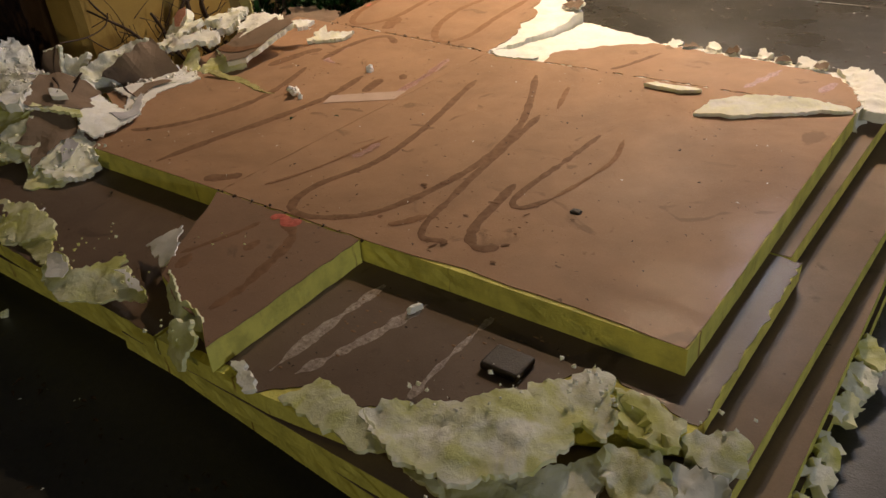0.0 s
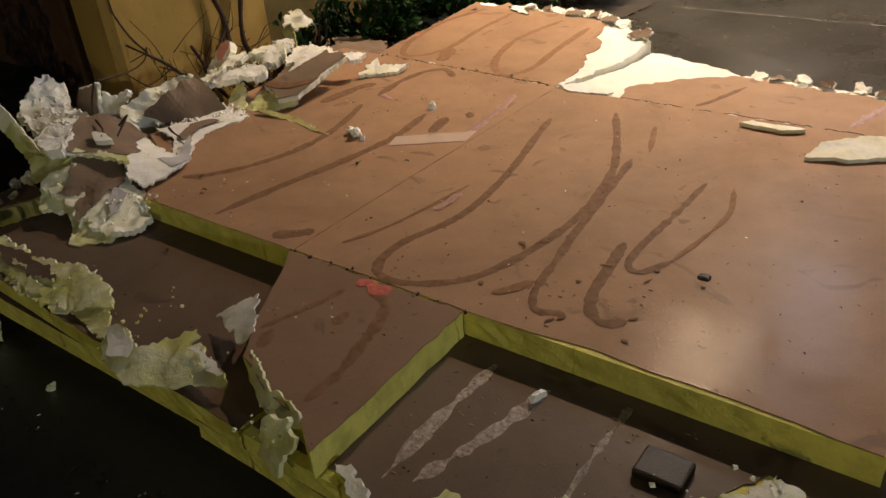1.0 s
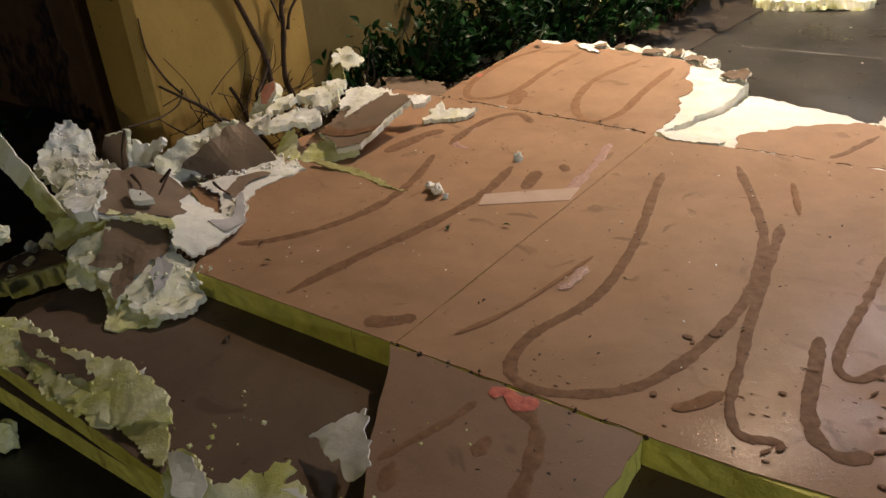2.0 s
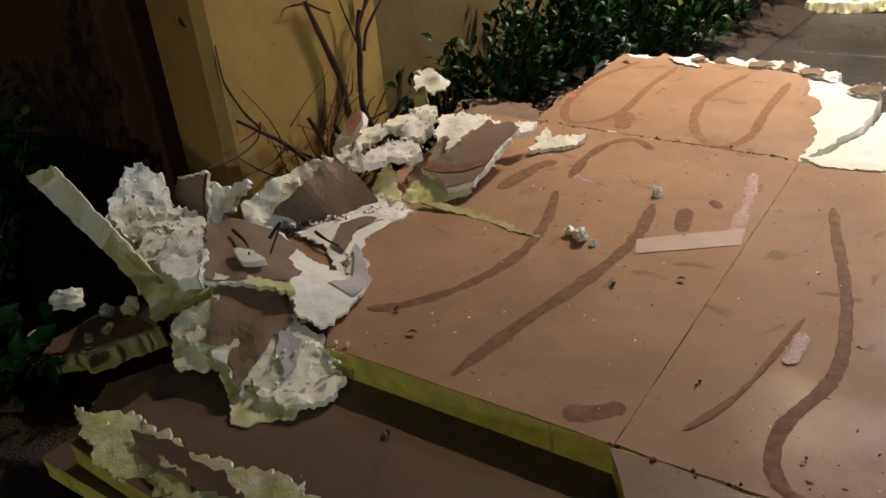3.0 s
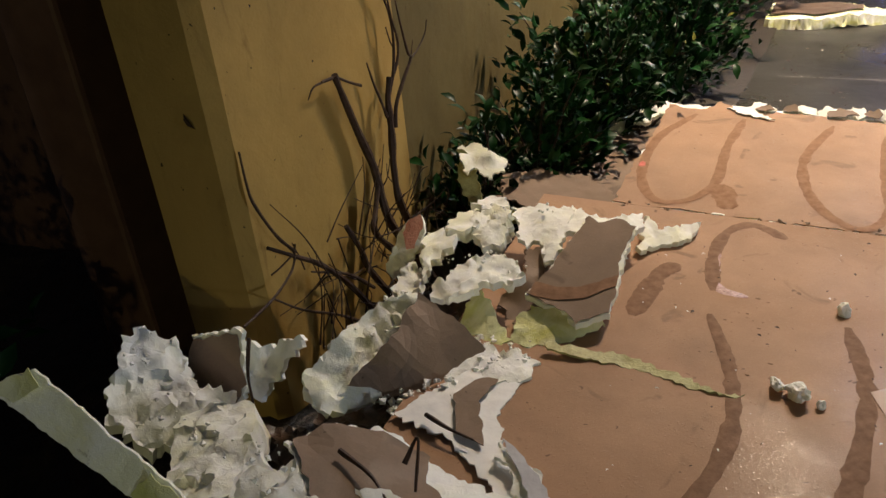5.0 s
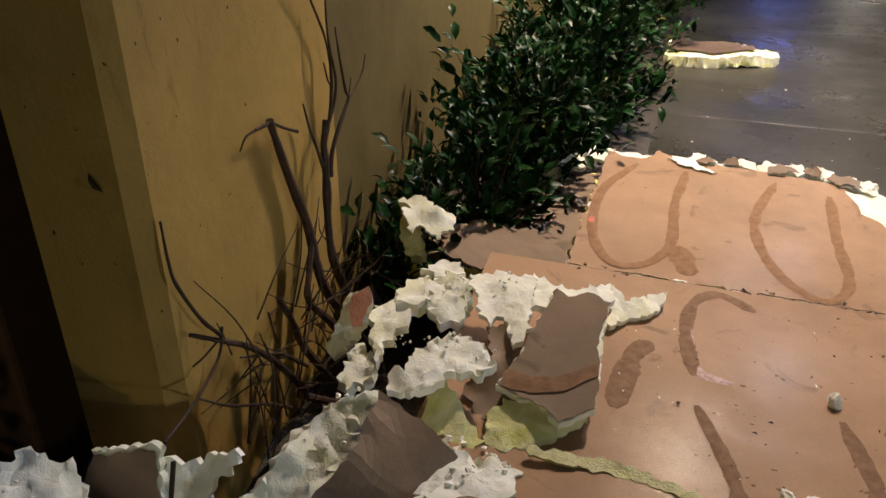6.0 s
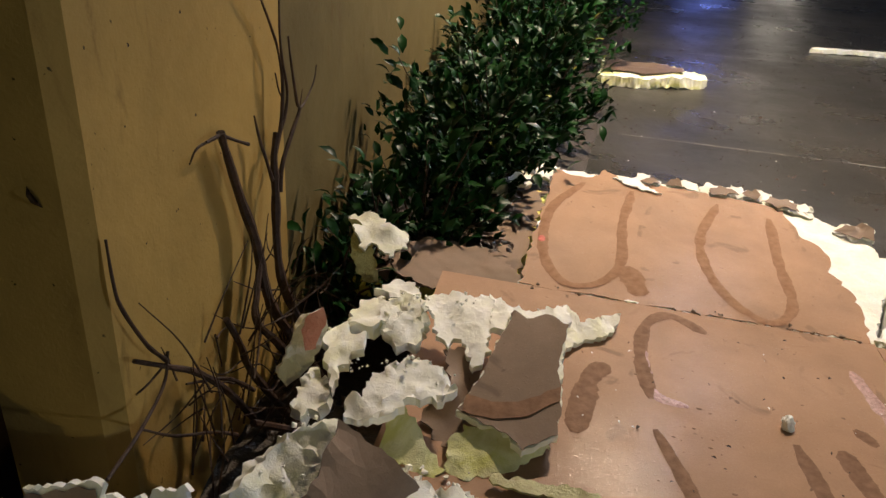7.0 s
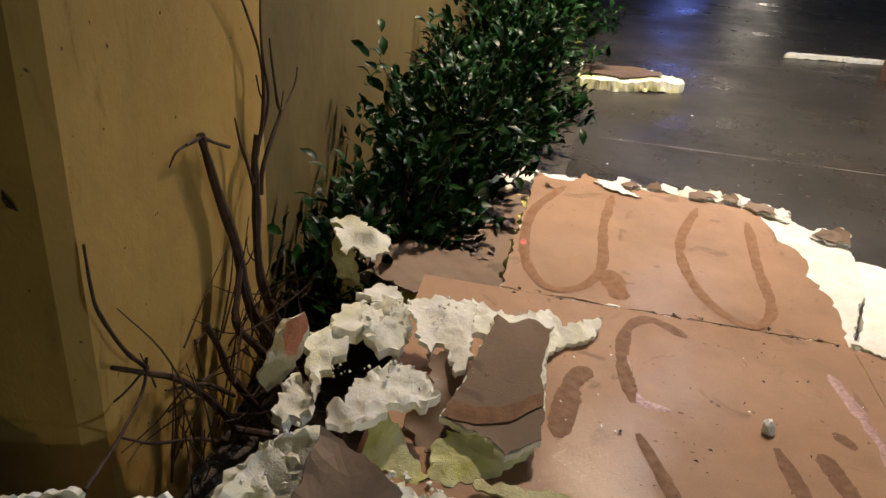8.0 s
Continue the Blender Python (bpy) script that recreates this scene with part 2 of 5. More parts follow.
def slab(name, corners, thick, material, parent, label="", step=0.02, jag=0.004, amp=0.0, freq=28.0, seed=0, lift=0.0, side=0.002, curl=0.0, smooth=False, zf=None, bend=0.0, calm=(), key=0):
    """A sheet or slab with torn edges: the corners give its upper face, and the body lies below it."""
    from mathutils.geometry import delaunay_2d_cdt
    pts = [Vector(c) for c in corners]
    mid = sum(pts, Vector()) / len(pts)
    n = Vector()
    for a, b in zip(pts, pts[1:] + pts[:1]):
        n += (a - mid).cross(b - mid)
    n.normalize()
    if n.dot(Vector((0.35, -0.5, 0.79))) < 0:
        n, pts = -n, pts[::-1]
    u = (pts[1] - pts[0]).cross(n).cross(n).normalized() * -1
    v = n.cross(u)
    flat2 = [((p - mid).dot(u), (p - mid).dot(v), (p - mid).dot(n)) for p in pts]
    shift = Vector((seed * 3.7, seed * 1.3, seed * 7.1))
    ring = []
    fine = 0.35 if thick > 0.055 else 1.0
    for (ax, ay, _), (bx, by, _) in zip(flat2, flat2[1:] + flat2[:1]):
        length = math.hypot(bx - ax, by - ay)
        k = max(1, int(length / step))
        nx, ny = (by - ay) / max(length, 1e-6), -(bx - ax) / max(length, 1e-6)
        for i in range(k):
            f = i / k
            x, y = ax + (bx - ax) * f, ay + (by - ay) * f
            q = Vector((x, y, 0)) + shift
            d = jag * (1.1 * noise.noise(q * 22) + 1.1 * fine * noise.noise(q * 75) + 0.8 * fine * noise.noise(q * 190))
            ring.append((x + nx * d, y + ny * d))
    xs, ys = [p[0] for p in ring], [p[1] for p in ring]
    inner = []
    gap = step * 1.4
    rng = random.Random(seed + 17)
    ringa = np.array(ring)
    y = min(ys) + gap / 2
    while y < max(ys):
        x = min(xs) + gap / 2
        while x < max(xs):
            q = (x + rng.uniform(-0.25, 0.25) * gap, y + rng.uniform(-0.25, 0.25) * gap)
            if inside(*q, ring) and np.min(np.sum((ringa - q) ** 2, axis=1)) > (0.55 * step) ** 2:
                inner.append(q)
            x += gap
        y += gap
    k = len(ring)
    out = delaunay_2d_cdt([Vector(p) for p in ring + inner], [(i, (i + 1) % k) for i in range(k)], [], 0, 1e-6)
    p2 = [(p.x, p.y) for p in out[0]]
    tris = [t for t in out[2] if inside(sum(p2[i][0] for i in t) / 3, sum(p2[i][1] for i in t) / 3, ring)]
    calm2 = [[((Vector(c) - mid).dot(u), (Vector(c) - mid).dot(v)) for c in poly] for poly in calm]
    warped = max(abs(c[2]) for c in flat2) > 1e-4

    def height(x, y):
        if not warped:
            return 0.0
        total = weight = 0.0
        for cx, cy, cz in flat2:
            w = 1.0 / ((x - cx) ** 2 + (y - cy) ** 2 + 1e-4) ** 1.5
            total, weight = total + w * cz, weight + w
        return total / weight

    top, low = [], []
    for x, y in p2:
        q = Vector((x, y, 0)) + shift
        flat_at = mid + u * x + v * y
        h = (zf(flat_at.x, flat_at.y) - flat_at.z if zf else height(x, y)) + lift
        if bend:
            h += bend * (noise.noise(flat_at * 7 + Vector((key, 0, 0))) + 0.4 * noise.noise(flat_at * 17 + Vector((0, key, 0))))
        here = amp
        if calm and any(inside(x, y, c) for c in calm2):
            here = amp * 0.12
        if here:
            h += here * (0.62 * flake(q * freq * 0.7) + 0.3 * flake(q * freq * 2.1) + 0.75 * fbm(q * freq * 0.4, 3))
        if curl:
            d = math.sqrt(np.min(np.sum((ringa - (x, y)) ** 2, axis=1)))
            h += curl * max(0.0, 1 - d / 0.03) ** 2 * max(0.0, 0.3 + 1.6 * noise.noise(q * 9))
        top.append(mid + u * x + v * y + n * h)
        low.append(mid + u * x + v * y + n * (h - thick + (amp * 0.5 * fbm(q * freq * 0.5 + Vector((9, 9, 9)), 2) if amp else 0)))
    m = len(top)
    faces = [tuple(t) for t in tris] + [tuple(i + m for i in reversed(t)) for t in tris]
    seen = {}
    for t in tris:
        for a, b in zip(t, t[1:] + t[:1]):
            seen[(a, b)] = seen.get((a, b), 0) + 1
    verts = top + low
    rows = 3 if thick > 0.02 else 1
    border = [(a, b) for a, b in seen if (b, a) not in seen]
    column = {}
    for a, b in border:
        for i in (a, b):
            if i not in column:
                ids = [i]
                x, y = p2[i]
                out_dir = (u * x + v * y).normalized()
                for r in range(1, rows):
                    p = top[i].lerp(low[i], r / rows)
                    q = p * 60 + shift
                    verts.append(p + out_dir * side * 2 * noise.noise(q) + n * side * noise.noise(q * 2))
                    ids.append(len(verts) - 1)
                if thick > 0.028 and amp:
                    verts[i + m] = low[i] + out_dir * thick * 0.45 * noise.noise(low[i] * 30 + shift)
                ids.append(i + m)
                column[i] = ids
    for a, b in border:
        ca, cb = column[a], column[b]
        for r in range(rows):
            faces.append((ca[r], ca[r + 1], cb[r + 1], cb[r]))
    return link_mesh(name, verts, faces, material, parent, label, smooth)


def catmull(points, per=8):
    pts = [Vector(p) for p in points]
    pts = [pts[0] * 2 - pts[1]] + pts + [pts[-1] * 2 - pts[-2]]
    out = []
    for a, b, c, d in zip(pts, pts[1:], pts[2:], pts[3:]):
        for i in range(per):
            t = i / per
            out.append(0.5 * ((2 * b) + (c - a) * t + (2 * a - 5 * b + 4 * c - d) * t * t + (3 * b - a - 3 * c + d) * t ** 3))
    return out + [pts[-2]]


def bead(points, width, material, parent, label="", seed=0, name="adhesive_bead", high=0.0004, patchy=0.0):
    """A smeared, low-domed ribbon of adhesive along a curve."""
    line = catmull(points, 12)
    verts, faces, prev = [], [], None
    count = len(line)
    for i, p in enumerate(line):
        t = (line[min(i + 1, count - 1)] - line[max(i - 1, 0)]).normalized()
        s = t.cross(Vector((0, 0, 1))).normalized()
        q = p * 26 + Vector((seed * 5.3, 0, 0))
        w = width * 0.5 * (1 + 0.28 * noise.noise(q) + 0.2 * noise.noise(q * 3.1))
        e = min(1, min(i, count - 1 - i) / 3)
        w *= 0.35 + 0.65 * e
        if patchy:
            w *= max(0.12, min(1.0, 0.75 + (1 - patchy) * 0.5 + 1.7 * patchy * noise.noise(p * 30 + Vector((seed, 3, 1)))))
        row = []
        for f, h in ((-1, -0.0003), (-0.75, 0.55), (-0.3, 0.9), (0.3, 0.9), (0.75, 0.55), (1, -0.0003)):
            jitter = 1 + 0.16 * noise.noise(q * 5 + Vector((f * 9, 0, 0)))
            verts.append(p + s * w * f * jitter + Vector((0, 0, h * high if h > 0 else h)))
            row.append(len(verts) - 1)
        if prev:
            faces += [(prev[j], prev[j + 1], row[j + 1], row[j]) for j in range(5)]
        prev = row
    return link_mesh(name, verts, faces, material, parent, label, True)


def tube_into(verts, faces, points, r0, r1, sides=6, per=5, knots=0.0, seed=0):
    line = catmull(points, per)
    start, n = len(verts), len(line)
    for i, p in enumerate(line):
        t = (line[min(i + 1, n - 1)] - line[max(i - 1, 0)]).normalized()
        a = t.cross(Vector((0.3, 0.9, 0.2))).normalized()
        b = t.cross(a)
        r = r0 + (r1 - r0) * i / (n - 1)
        r *= 1 + knots * noise.noise(p * 30 + Vector((seed, 0, 0)))
        for k in range(sides):
            an = 2 * math.pi * k / sides
            verts.append(p + (a * math.cos(an) + b * math.sin(an)) * r)
    for i in range(n - 1):
        for k in range(sides):
            k2 = (k + 1) % sides
            faces.append((start + i * sides + k, start + i * sides + k2, start + (i + 1) * sides + k2, start + (i + 1) * sides + k))
    faces.append(tuple(start + k for k in reversed(range(sides))))
    faces.append(tuple(start + (n - 1) * sides + k for k in range(sides)))


def lump(name, place, size, material, parent=None, label="", seed=0, rough=0.35, cuts=3):
    """An angular broken lump."""
    bm = bmesh.new()
    bmesh.ops.create_icosphere(bm, subdivisions=cuts, radius=1)
    sh = Vector((seed * 2.3, seed * 4.1, seed))
    for w in bm.verts:
        d = w.co.normalized()
        r = 1 + rough * (noise.noise(d * 1.3 + sh) + 0.6 * noise.noise(d * 3.1 + sh) + 0.35 * noise.noise(d * 8 + sh))
        flatten = max(abs(d.x), abs(d.y), abs(d.z)) ** 0.7
        w.co = Vector((d.x * size[0], d.y * size[1], d.z * size[2])) * r / flatten * 0.8
    rot = Euler((seed * 1.1, seed * 0.7, seed * 2.9)).to_matrix().to_4x4() if parent is None else Matrix()
    bmesh.ops.transform(bm, matrix=Matrix.Translation(place) @ rot, verts=bm.verts)
    return part(name, bm, material, parent, label)


def box(name, x0, x1, y0, y1, z0, z1, material, parent=None, label="", bevel=0.0):
    bm = bmesh.new()
    bmesh.ops.create_cube(bm, size=1)
    for w in bm.verts:
        w.co = ((x0 + x1) / 2 + w.co.x * (x1 - x0), (y0 + y1) / 2 + w.co.y * (y1 - y0), (z0 + z1) / 2 + w.co.z * (z1 - z0))
    if bevel:
        bmesh.ops.bevel(bm, geom=bm.edges[:], offset=bevel, segments=2, affect="EDGES", profile=0.5)
    return part(name, bm, material, parent, label)


# ---------------------------------------------------------------- ground, planting bed, walls
ground = box("ground", -70, 70, -70, 100, -0.3, 0.0, CONCRETE)
tagged(ground, "dark wet concrete walkway with grit and leaf litter", "pavement", kind="structure")


def pavement_joint(y, slope, x0, x1):
    """A tooled joint between two concrete bays, filled with pale grit."""
    verts, faces = [], []
    for i in range(60):
        x = x0 + (x1 - x0) * i / 59
        yy = y + slope * (x - x0) + 0.004 * noise.noise(Vector((x * 6, y, 0)))
        w = 0.004 + 0.003 * noise.noise(Vector((x * 9, y, 4)))
        verts += [(x, yy - w, 0.0045), (x, yy + w, 0.0045)]
        if i:
            faces.append((2 * i - 2, 2 * i, 2 * i + 1, 2 * i - 1))
    return link_mesh("joint", verts, faces, JOINT, ground)


for y, slope, x0, x1 in ((3.44, -0.056, -0.5, 6), (5.56, 0.043, 0.0, 7), (7.5, 0.03, -0.3, 8)):
    pavement_joint(y, slope, x0, x1)

# soil of the planting bed, uneven, along the wall
verts, faces = [], []
nx, ny = 26, 120
for j in range(ny + 1):
    y = -3.0 + 15.0 * j / ny
    edge = -0.64 + (0.062 * (y - 2.9) if y > 2.9 else 0) if y > 0.9 else -1.02
    for i in range(nx + 1):
        x = -4.0 + (edge + 4.0) * (i / nx) ** 0.6
        d = edge - x
        z = 0.006 + min(0.05, d * 0.2) * (0.7 + 0.9 * fbm(Vector((x * 7, y * 7, 0)), 3))
        verts.append((x + 0.012 * noise.noise(Vector((x * 9, y * 9, 2))), y, max(0.004, z)))
for j in range(ny):
    for i in range(nx):
        a = j * (nx + 1) + i
        faces.append((a, a + 1, a + nx + 2, a + nx + 1))
bed = link_mesh("ground_bed", verts, faces, SOIL, None, "", True)
tagged(bed, "dark wet soil planting bed below the yellow wall", "soil", kind="structure")

# pilaster with a chamfered corner, and the wall set back behind it
bm = bmesh.new()
ring = [(-1.33, 0.497), (-1.33, 1.17), (-1.53, 1.17), (-1.53, 0.47), (-1.357, 0.47)]
lo = [bm.verts.new((x, y, 0)) for x, y in ring]
hi = [bm.verts.new((x, y, 3.39)) for x, y in ring]
for i in range(5):
    bm.faces.new((lo[i], lo[(i + 1) % 5], hi[(i + 1) % 5], hi[i]))
bm.faces.new(lo[::-1])
bm.faces.new(hi)
bmesh.ops.recalc_face_normals(bm, faces=bm.faces[:])
wall_pier = part("wall_pier", bm, STUCCO, None)
tagged(wall_pier, "yellow stucco pier with a chamfered corner", "wall", kind="structure")
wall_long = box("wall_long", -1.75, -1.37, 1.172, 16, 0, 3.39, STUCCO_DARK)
tagged(wall_long, "ochre stucco wall behind the hedge, darkened for weaker light", "wall", kind="structure")
# added backing wall, its dark brown standing in for the unlit space
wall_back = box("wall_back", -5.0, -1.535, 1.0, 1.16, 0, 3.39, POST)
tagged(wall_back, "dark brown wall added for the darkness beyond the pier", "wall", kind="structure")
canopy = box("ceiling", -1.9, 5.5, 1.5, 22, 3.4, 3.55, ROOF)
tagged(canopy, "plain plaster canopy over the walkway", "ceiling", kind="structure")
post = box("brown_post", -1.93, -1.75, 0.55, 0.73, 0, 3.0, POST, None, "", 0.012)
tagged(post, "dark reddish-brown painted post beside the pier", "post")


# ---------------------------------------------------------------- insulation boards
def board(label, outline, z, thick, seed, facer=FACER, facer_outline=None, jag=0.0004, edge=EDGE, fjag=0.0009, group="stacked insulation boards", tilt=None, tag="insulation_board"):
    b = thing(tag, label, "insulation board", group)
    bare = edge == FOAM_WHITE
    zc = (lambda x, y: tilt(x, y) - 0.0022) if tilt else None
    slab("foam_core", flat(outline, z - 0.0022), thick - 0.0022, edge, b, "yellow-green foam core", step=0.014 if bare else 0.03, jag=0.006 if bare else jag, amp=0.0045 if bare else 0.0, seed=seed, zf=zc, calm=[flat(facer_outline, z)] if bare else (), smooth=bare)
    slab("facer", flat(facer_outline or outline, z), 0.0018, facer, b, "damp brown kraft facer", step=0.014 if fjag > 0.005 else 0.03, jag=fjag, seed=seed + 50, zf=tilt)
    return b


def rect(x0, x1, y0, y1, turn=0.0):
    cx, cy, c, s = (x0 + x1) / 2, (y0 + y1) / 2, math.cos(radians(turn)), math.sin(radians(turn))
    return [(cx + (x - cx) * c - (y - cy) * s, cy + (x - cx) * s + (y - cy) * c) for x, y in ((x0, y0), (x1, y0), (x1, y1), (x0, y1))]


# lowest layers first, each stepping out a little on the open side
board("water-stained insulation board at the bottom of the stack", rect(0.3, 1.435, -0.33, 1.45), 0.054, 0.054, 1, FACER_WET)
board("dark insulation board at the bottom of the stack", rect(-0.9, 0.29, -0.3, 1.3), 0.054, 0.054, 2, FACER_WET)
board("insulation board with brown facer in the lower stack", [(0.285, -0.392), (1.425, -0.47), (1.43, 1.5), (0.285, 1.5)], 0.109, 0.046, 3, SCRAP)
board("insulation board with yellowed edge in the lower stack", [(-0.9, -0.378), (0.275, -0.37), (0.275, 1.3), (-0.9, 1.3)], 0.109, 0.046, 4, FACER_WET)
board("insulation board with brown facer in mid stack", [(0.14, -0.42), (1.35, -0.44), (1.395, 0.8), (1.41, 1.5), (0.14, 1.5)], 0.164, 0.046, 5, SCRAP)
board("insulation board with soaked facer in mid stack", rect(-0.95, 0.135, -0.4, 1.25), 0.164, 0.046, 6, FACER_WET)
lower_front = board("soaked insulation board exposed by a missing one", [(0.3, -0.43), (0.62, -0.43), (0.8, -0.41), (0.98, -0.33), (1.12, -0.2), (1.283, -0.13), (1.288, 0.463), (0.3, 0.48)], 0.219, 0.046, 7, FACER_WET,
                    [(0.3, -0.405), (0.5, -0.41), (0.6, -0.43), (0.68, -0.36), (0.79, -0.36), (0.96, -0.24), (1.08, -0.06), (1.2, -0.08), (1.25, -0.1), (1.283, -0.1), (1.288, 0.463), (0.3, 0.48)], fjag=0.0055)
board("insulation board with brown facer under the top layer", [(0.3, 0.49), (1.262, 0.475), (1.285, 1.5), (0.3, 1.5)], 0.219, 0.046, 8, SCRAP)
lower_left = board("soaked dark brown insulation board in the second layer", [(-0.86, -0.38), (0.29, -0.43), (0.29, 1.2), (-0.86, 1.2)], 0.219, 0.046, 9, FACER_WET, None, fjag=0.003)

# top layer
top_main = board("square brown insulation board with swirls of old adhesive", [(0.0, 0.0), (1.22, 0.0), (1.22, 1.2), (0.0, 1.218)], 0.28, 0.06, 10, FACER,
                 [(0.0, 0.001), (0.5, 0.0), (0.62, 0.002), (0.75, 0.014), (0.86, 0.008), (1.0, 0.012), (1.12, 0.004), (1.218, 0.0), (1.219, 1.2), (0.0, 1.218)], fjag=0.0022)
bow = lambda x, y: 0.28 + 0.034 * max(0.0, -x) * max(0.0, min(1.0, y / 1.24)) ** 2
top_left = board("brown insulation board half covered by torn foam", [(-0.575, 0.0), (-0.0015, 0.0), (-0.0015, 1.229), (-0.97, 1.229), (-0.97, 0.3), (-0.75, 0.2)], 0.28, 0.06, 11, FACER, tilt=bow)
front_small = board("short piece of brown insulation board with red mark", [(0.0, -0.004), (0.047, -0.078), (0.131, -0.226), (0.206, -0.329), (0.316, -0.373), (0.42, -0.393), (0.49, -0.44), (0.478, -0.004)], 0.28, 0.06, 12, FACER_DAMP_DIM, jag=0.003, fjag=0.005)
rise = lambda x, y: 0.281 - 0.034 * x + 0.092 * (y - 1.24)
top_far = board("brown insulation board with two U-shaped adhesive marks", [(-0.79, 1.232), (-0.74, 1.87), (-0.55, 1.88), (-0.1, 1.86), (0.04, 1.77), (0.12, 1.72), (0.1, 1.5), (0.0, 1.232)], 0.28, 0.055, 13, FACER,
                [(-0.79, 1.232), (-0.75, 1.863), (-0.706, 1.84), (-0.639, 1.845), (-0.607, 1.91), (-0.564, 1.86), (-0.417, 1.855), (-0.274, 1.85), (-0.106, 1.82), (-0.073, 1.665), (-0.015, 1.6), (-0.04, 1.51), (0.0, 1.42), (0.0, 1.3), (-0.003, 1.232)], edge=FOAM_WHITE, fjag=0.009, tilt=rise)
top_back = board("broken strip of brown insulation board with torn edge", [(0.01, 1.222), (1.22, 1.206), (1.25, 1.36), (1.2, 1.48), (1.1, 1.5), (0.9, 1.54), (0.5, 1.58), (0.2, 1.7), (0.13, 1.72), (0.11, 1.5)], 0.28, 0.055, 14, FACER,
                 [(0.235, 1.22), (1.22, 1.206), (1.21, 1.3), (1.16, 1.4), (1.1, 1.46), (0.95, 1.5), (0.69, 1.53), (0.5, 1.56), (0.44, 1.52), (0.36, 1.475), (0.275, 1.396), (0.21, 1.325)], edge=FOAM_WHITE, fjag=0.012)
low_far = board("brown insulation board under fallen twigs", [(-1.2, 1.24), (-0.81, 1.24), (-0.77, 1.95), (-0.95, 1.9), (-1.08, 1.62), (-1.22, 1.5)], 0.255, 0.05, 15, SCRAP, None, jag=0.01, edge=EDGE, fjag=0.012)

# adhesive left on the facers
Z = 0.2806
for k, (pts, w, rough) in enumerate((
        ([(0.126, 0.964), (0.156, 0.829), (0.214, 0.597), (0.243, 0.406), (0.241, 0.289), (0.205, 0.162), (0.206, 0.077), (0.233, 0.025), (0.282, 0.011), (0.351, 0.035), (0.422, 0.098), (0.46, 0.191), (0.481, 0.298), (0.492, 0.407), (0.486, 0.533), (0.45, 0.715), (0.378, 0.889), (0.281, 1.087)], 0.023, 0.22),
        ([(0.466, 0.794), (0.486, 0.657), (0.506, 0.494), (0.525, 0.351), (0.543, 0.25), (0.553, 0.178), (0.567, 0.115), (0.598, 0.069), (0.654, 0.084)], 0.021, 0.35),
        ([(0.636, 0.383), (0.651, 0.284), (0.665, 0.182), (0.69, 0.118), (0.729, 0.094), (0.763, 0.118)], 0.026, 0.45),
        ([(0.685, 0.741), (0.682, 0.571), (0.673, 0.403), (0.681, 0.305), (0.716, 0.29), (0.753, 0.361)], 0.019, 0.45),
        ([(0.754, 0.741), (0.785, 0.61), (0.772, 0.471), (0.753, 0.361)], 0.014, 0.6),
        ([(0.492, 0.076), (0.52, 0.107), (0.544, 0.154)], 0.024, 0.4),
        ([(0.079, 0.079), (0.105, 0.138), (0.129, 0.213), (0.148, 0.322), (0.168, 0.465)], 0.014, 0.5),
        ([(0.489, 0.856), (0.431, 1.031)], 0.018, 0.6))):
    bead(flat(pts, Z + 0.0002 * k), w, GLUE if k < 4 else GLUE_LIGHT, top_main, "dark dried adhesive trail", k, patchy=rough)
bead(flat([(0.171, 0.311), (0.179, 0.356), (0.175, 0.417)], Z + 0.0018), 0.025, GLUE_PINK, top_main, "pinkish adhesive residue", 9, patchy=0.5)
rng = random.Random(77)
for k in range(14):
    # drips and blots round the loops
    x, y = rng.uniform(0.42, 0.85), rng.uniform(0.03, 0.32)
    a = rng.uniform(0, 3.1)
    d = rng.uniform(0.006, 0.022)
    bead(flat([(x, y), (x + d * math.cos(a), y + d * math.sin(a))], Z + 0.0022), rng.uniform(0.006, 0.016), GLUE, top_main, "", 80 + k, "adhesive_blot")
def on_left(points):
    return [(x, y, bow(x, y) + 0.0007) for x, y in points]


for k, (pts, w) in enumerate((
        ([(-0.495, 0.799), (-0.437, 0.62), (-0.422, 0.449), (-0.464, 0.286), (-0.536, 0.177), (-0.59, 0.14)], 0.03),
        ([(-0.248, 0.825), (-0.22, 0.631), (-0.245, 0.41), (-0.283, 0.226), (-0.313, 0.03)], 0.032),
        ([(-0.37, 1.151), (-0.445, 1.2), (-0.498, 1.15), (-0.515, 1.034), (-0.499, 0.886)], 0.03),
        ([(-0.638, 0.751), (-0.626, 0.852), (-0.612, 0.929), (-0.584, 0.975)], 0.045))):
    bead(on_left(pts), w, GLUE, top_left, "dark dried adhesive trail", 20 + k, patchy=0.32)
bead(on_left([(-0.085, 1.1), (-0.066, 0.999), (-0.052, 0.908), (-0.03, 0.7)]), 0.03, GLUE_PINK, top_left, "pinkish adhesive residue", 25, patchy=0.6)
bead(on_left([(-0.51, 1.06), (-0.505, 0.97), (-0.49, 0.9), (-0.43, 0.88)]), 0.022, GLUE_PINK, top_left, "pinkish adhesive residue", 26, patchy=0.4)
bead(on_left([(-0.17, 0.83), (-0.155, 0.77), (-0.14, 0.71)]), 0.036, GLUE, top_left, "", 27, "adhesive_blot")
bead(on_left([(-0.13, 0.9), (-0.1, 0.86)]), 0.026, GLUE, top_left, "", 28, "adhesive_blot")
bead(on_left([(-0.1, 0.03), (-0.06, 0.05), (-0.02, 0.09)]), 0.04, GLUE, top_left, "", 29, "adhesive_blot", patchy=0.3)
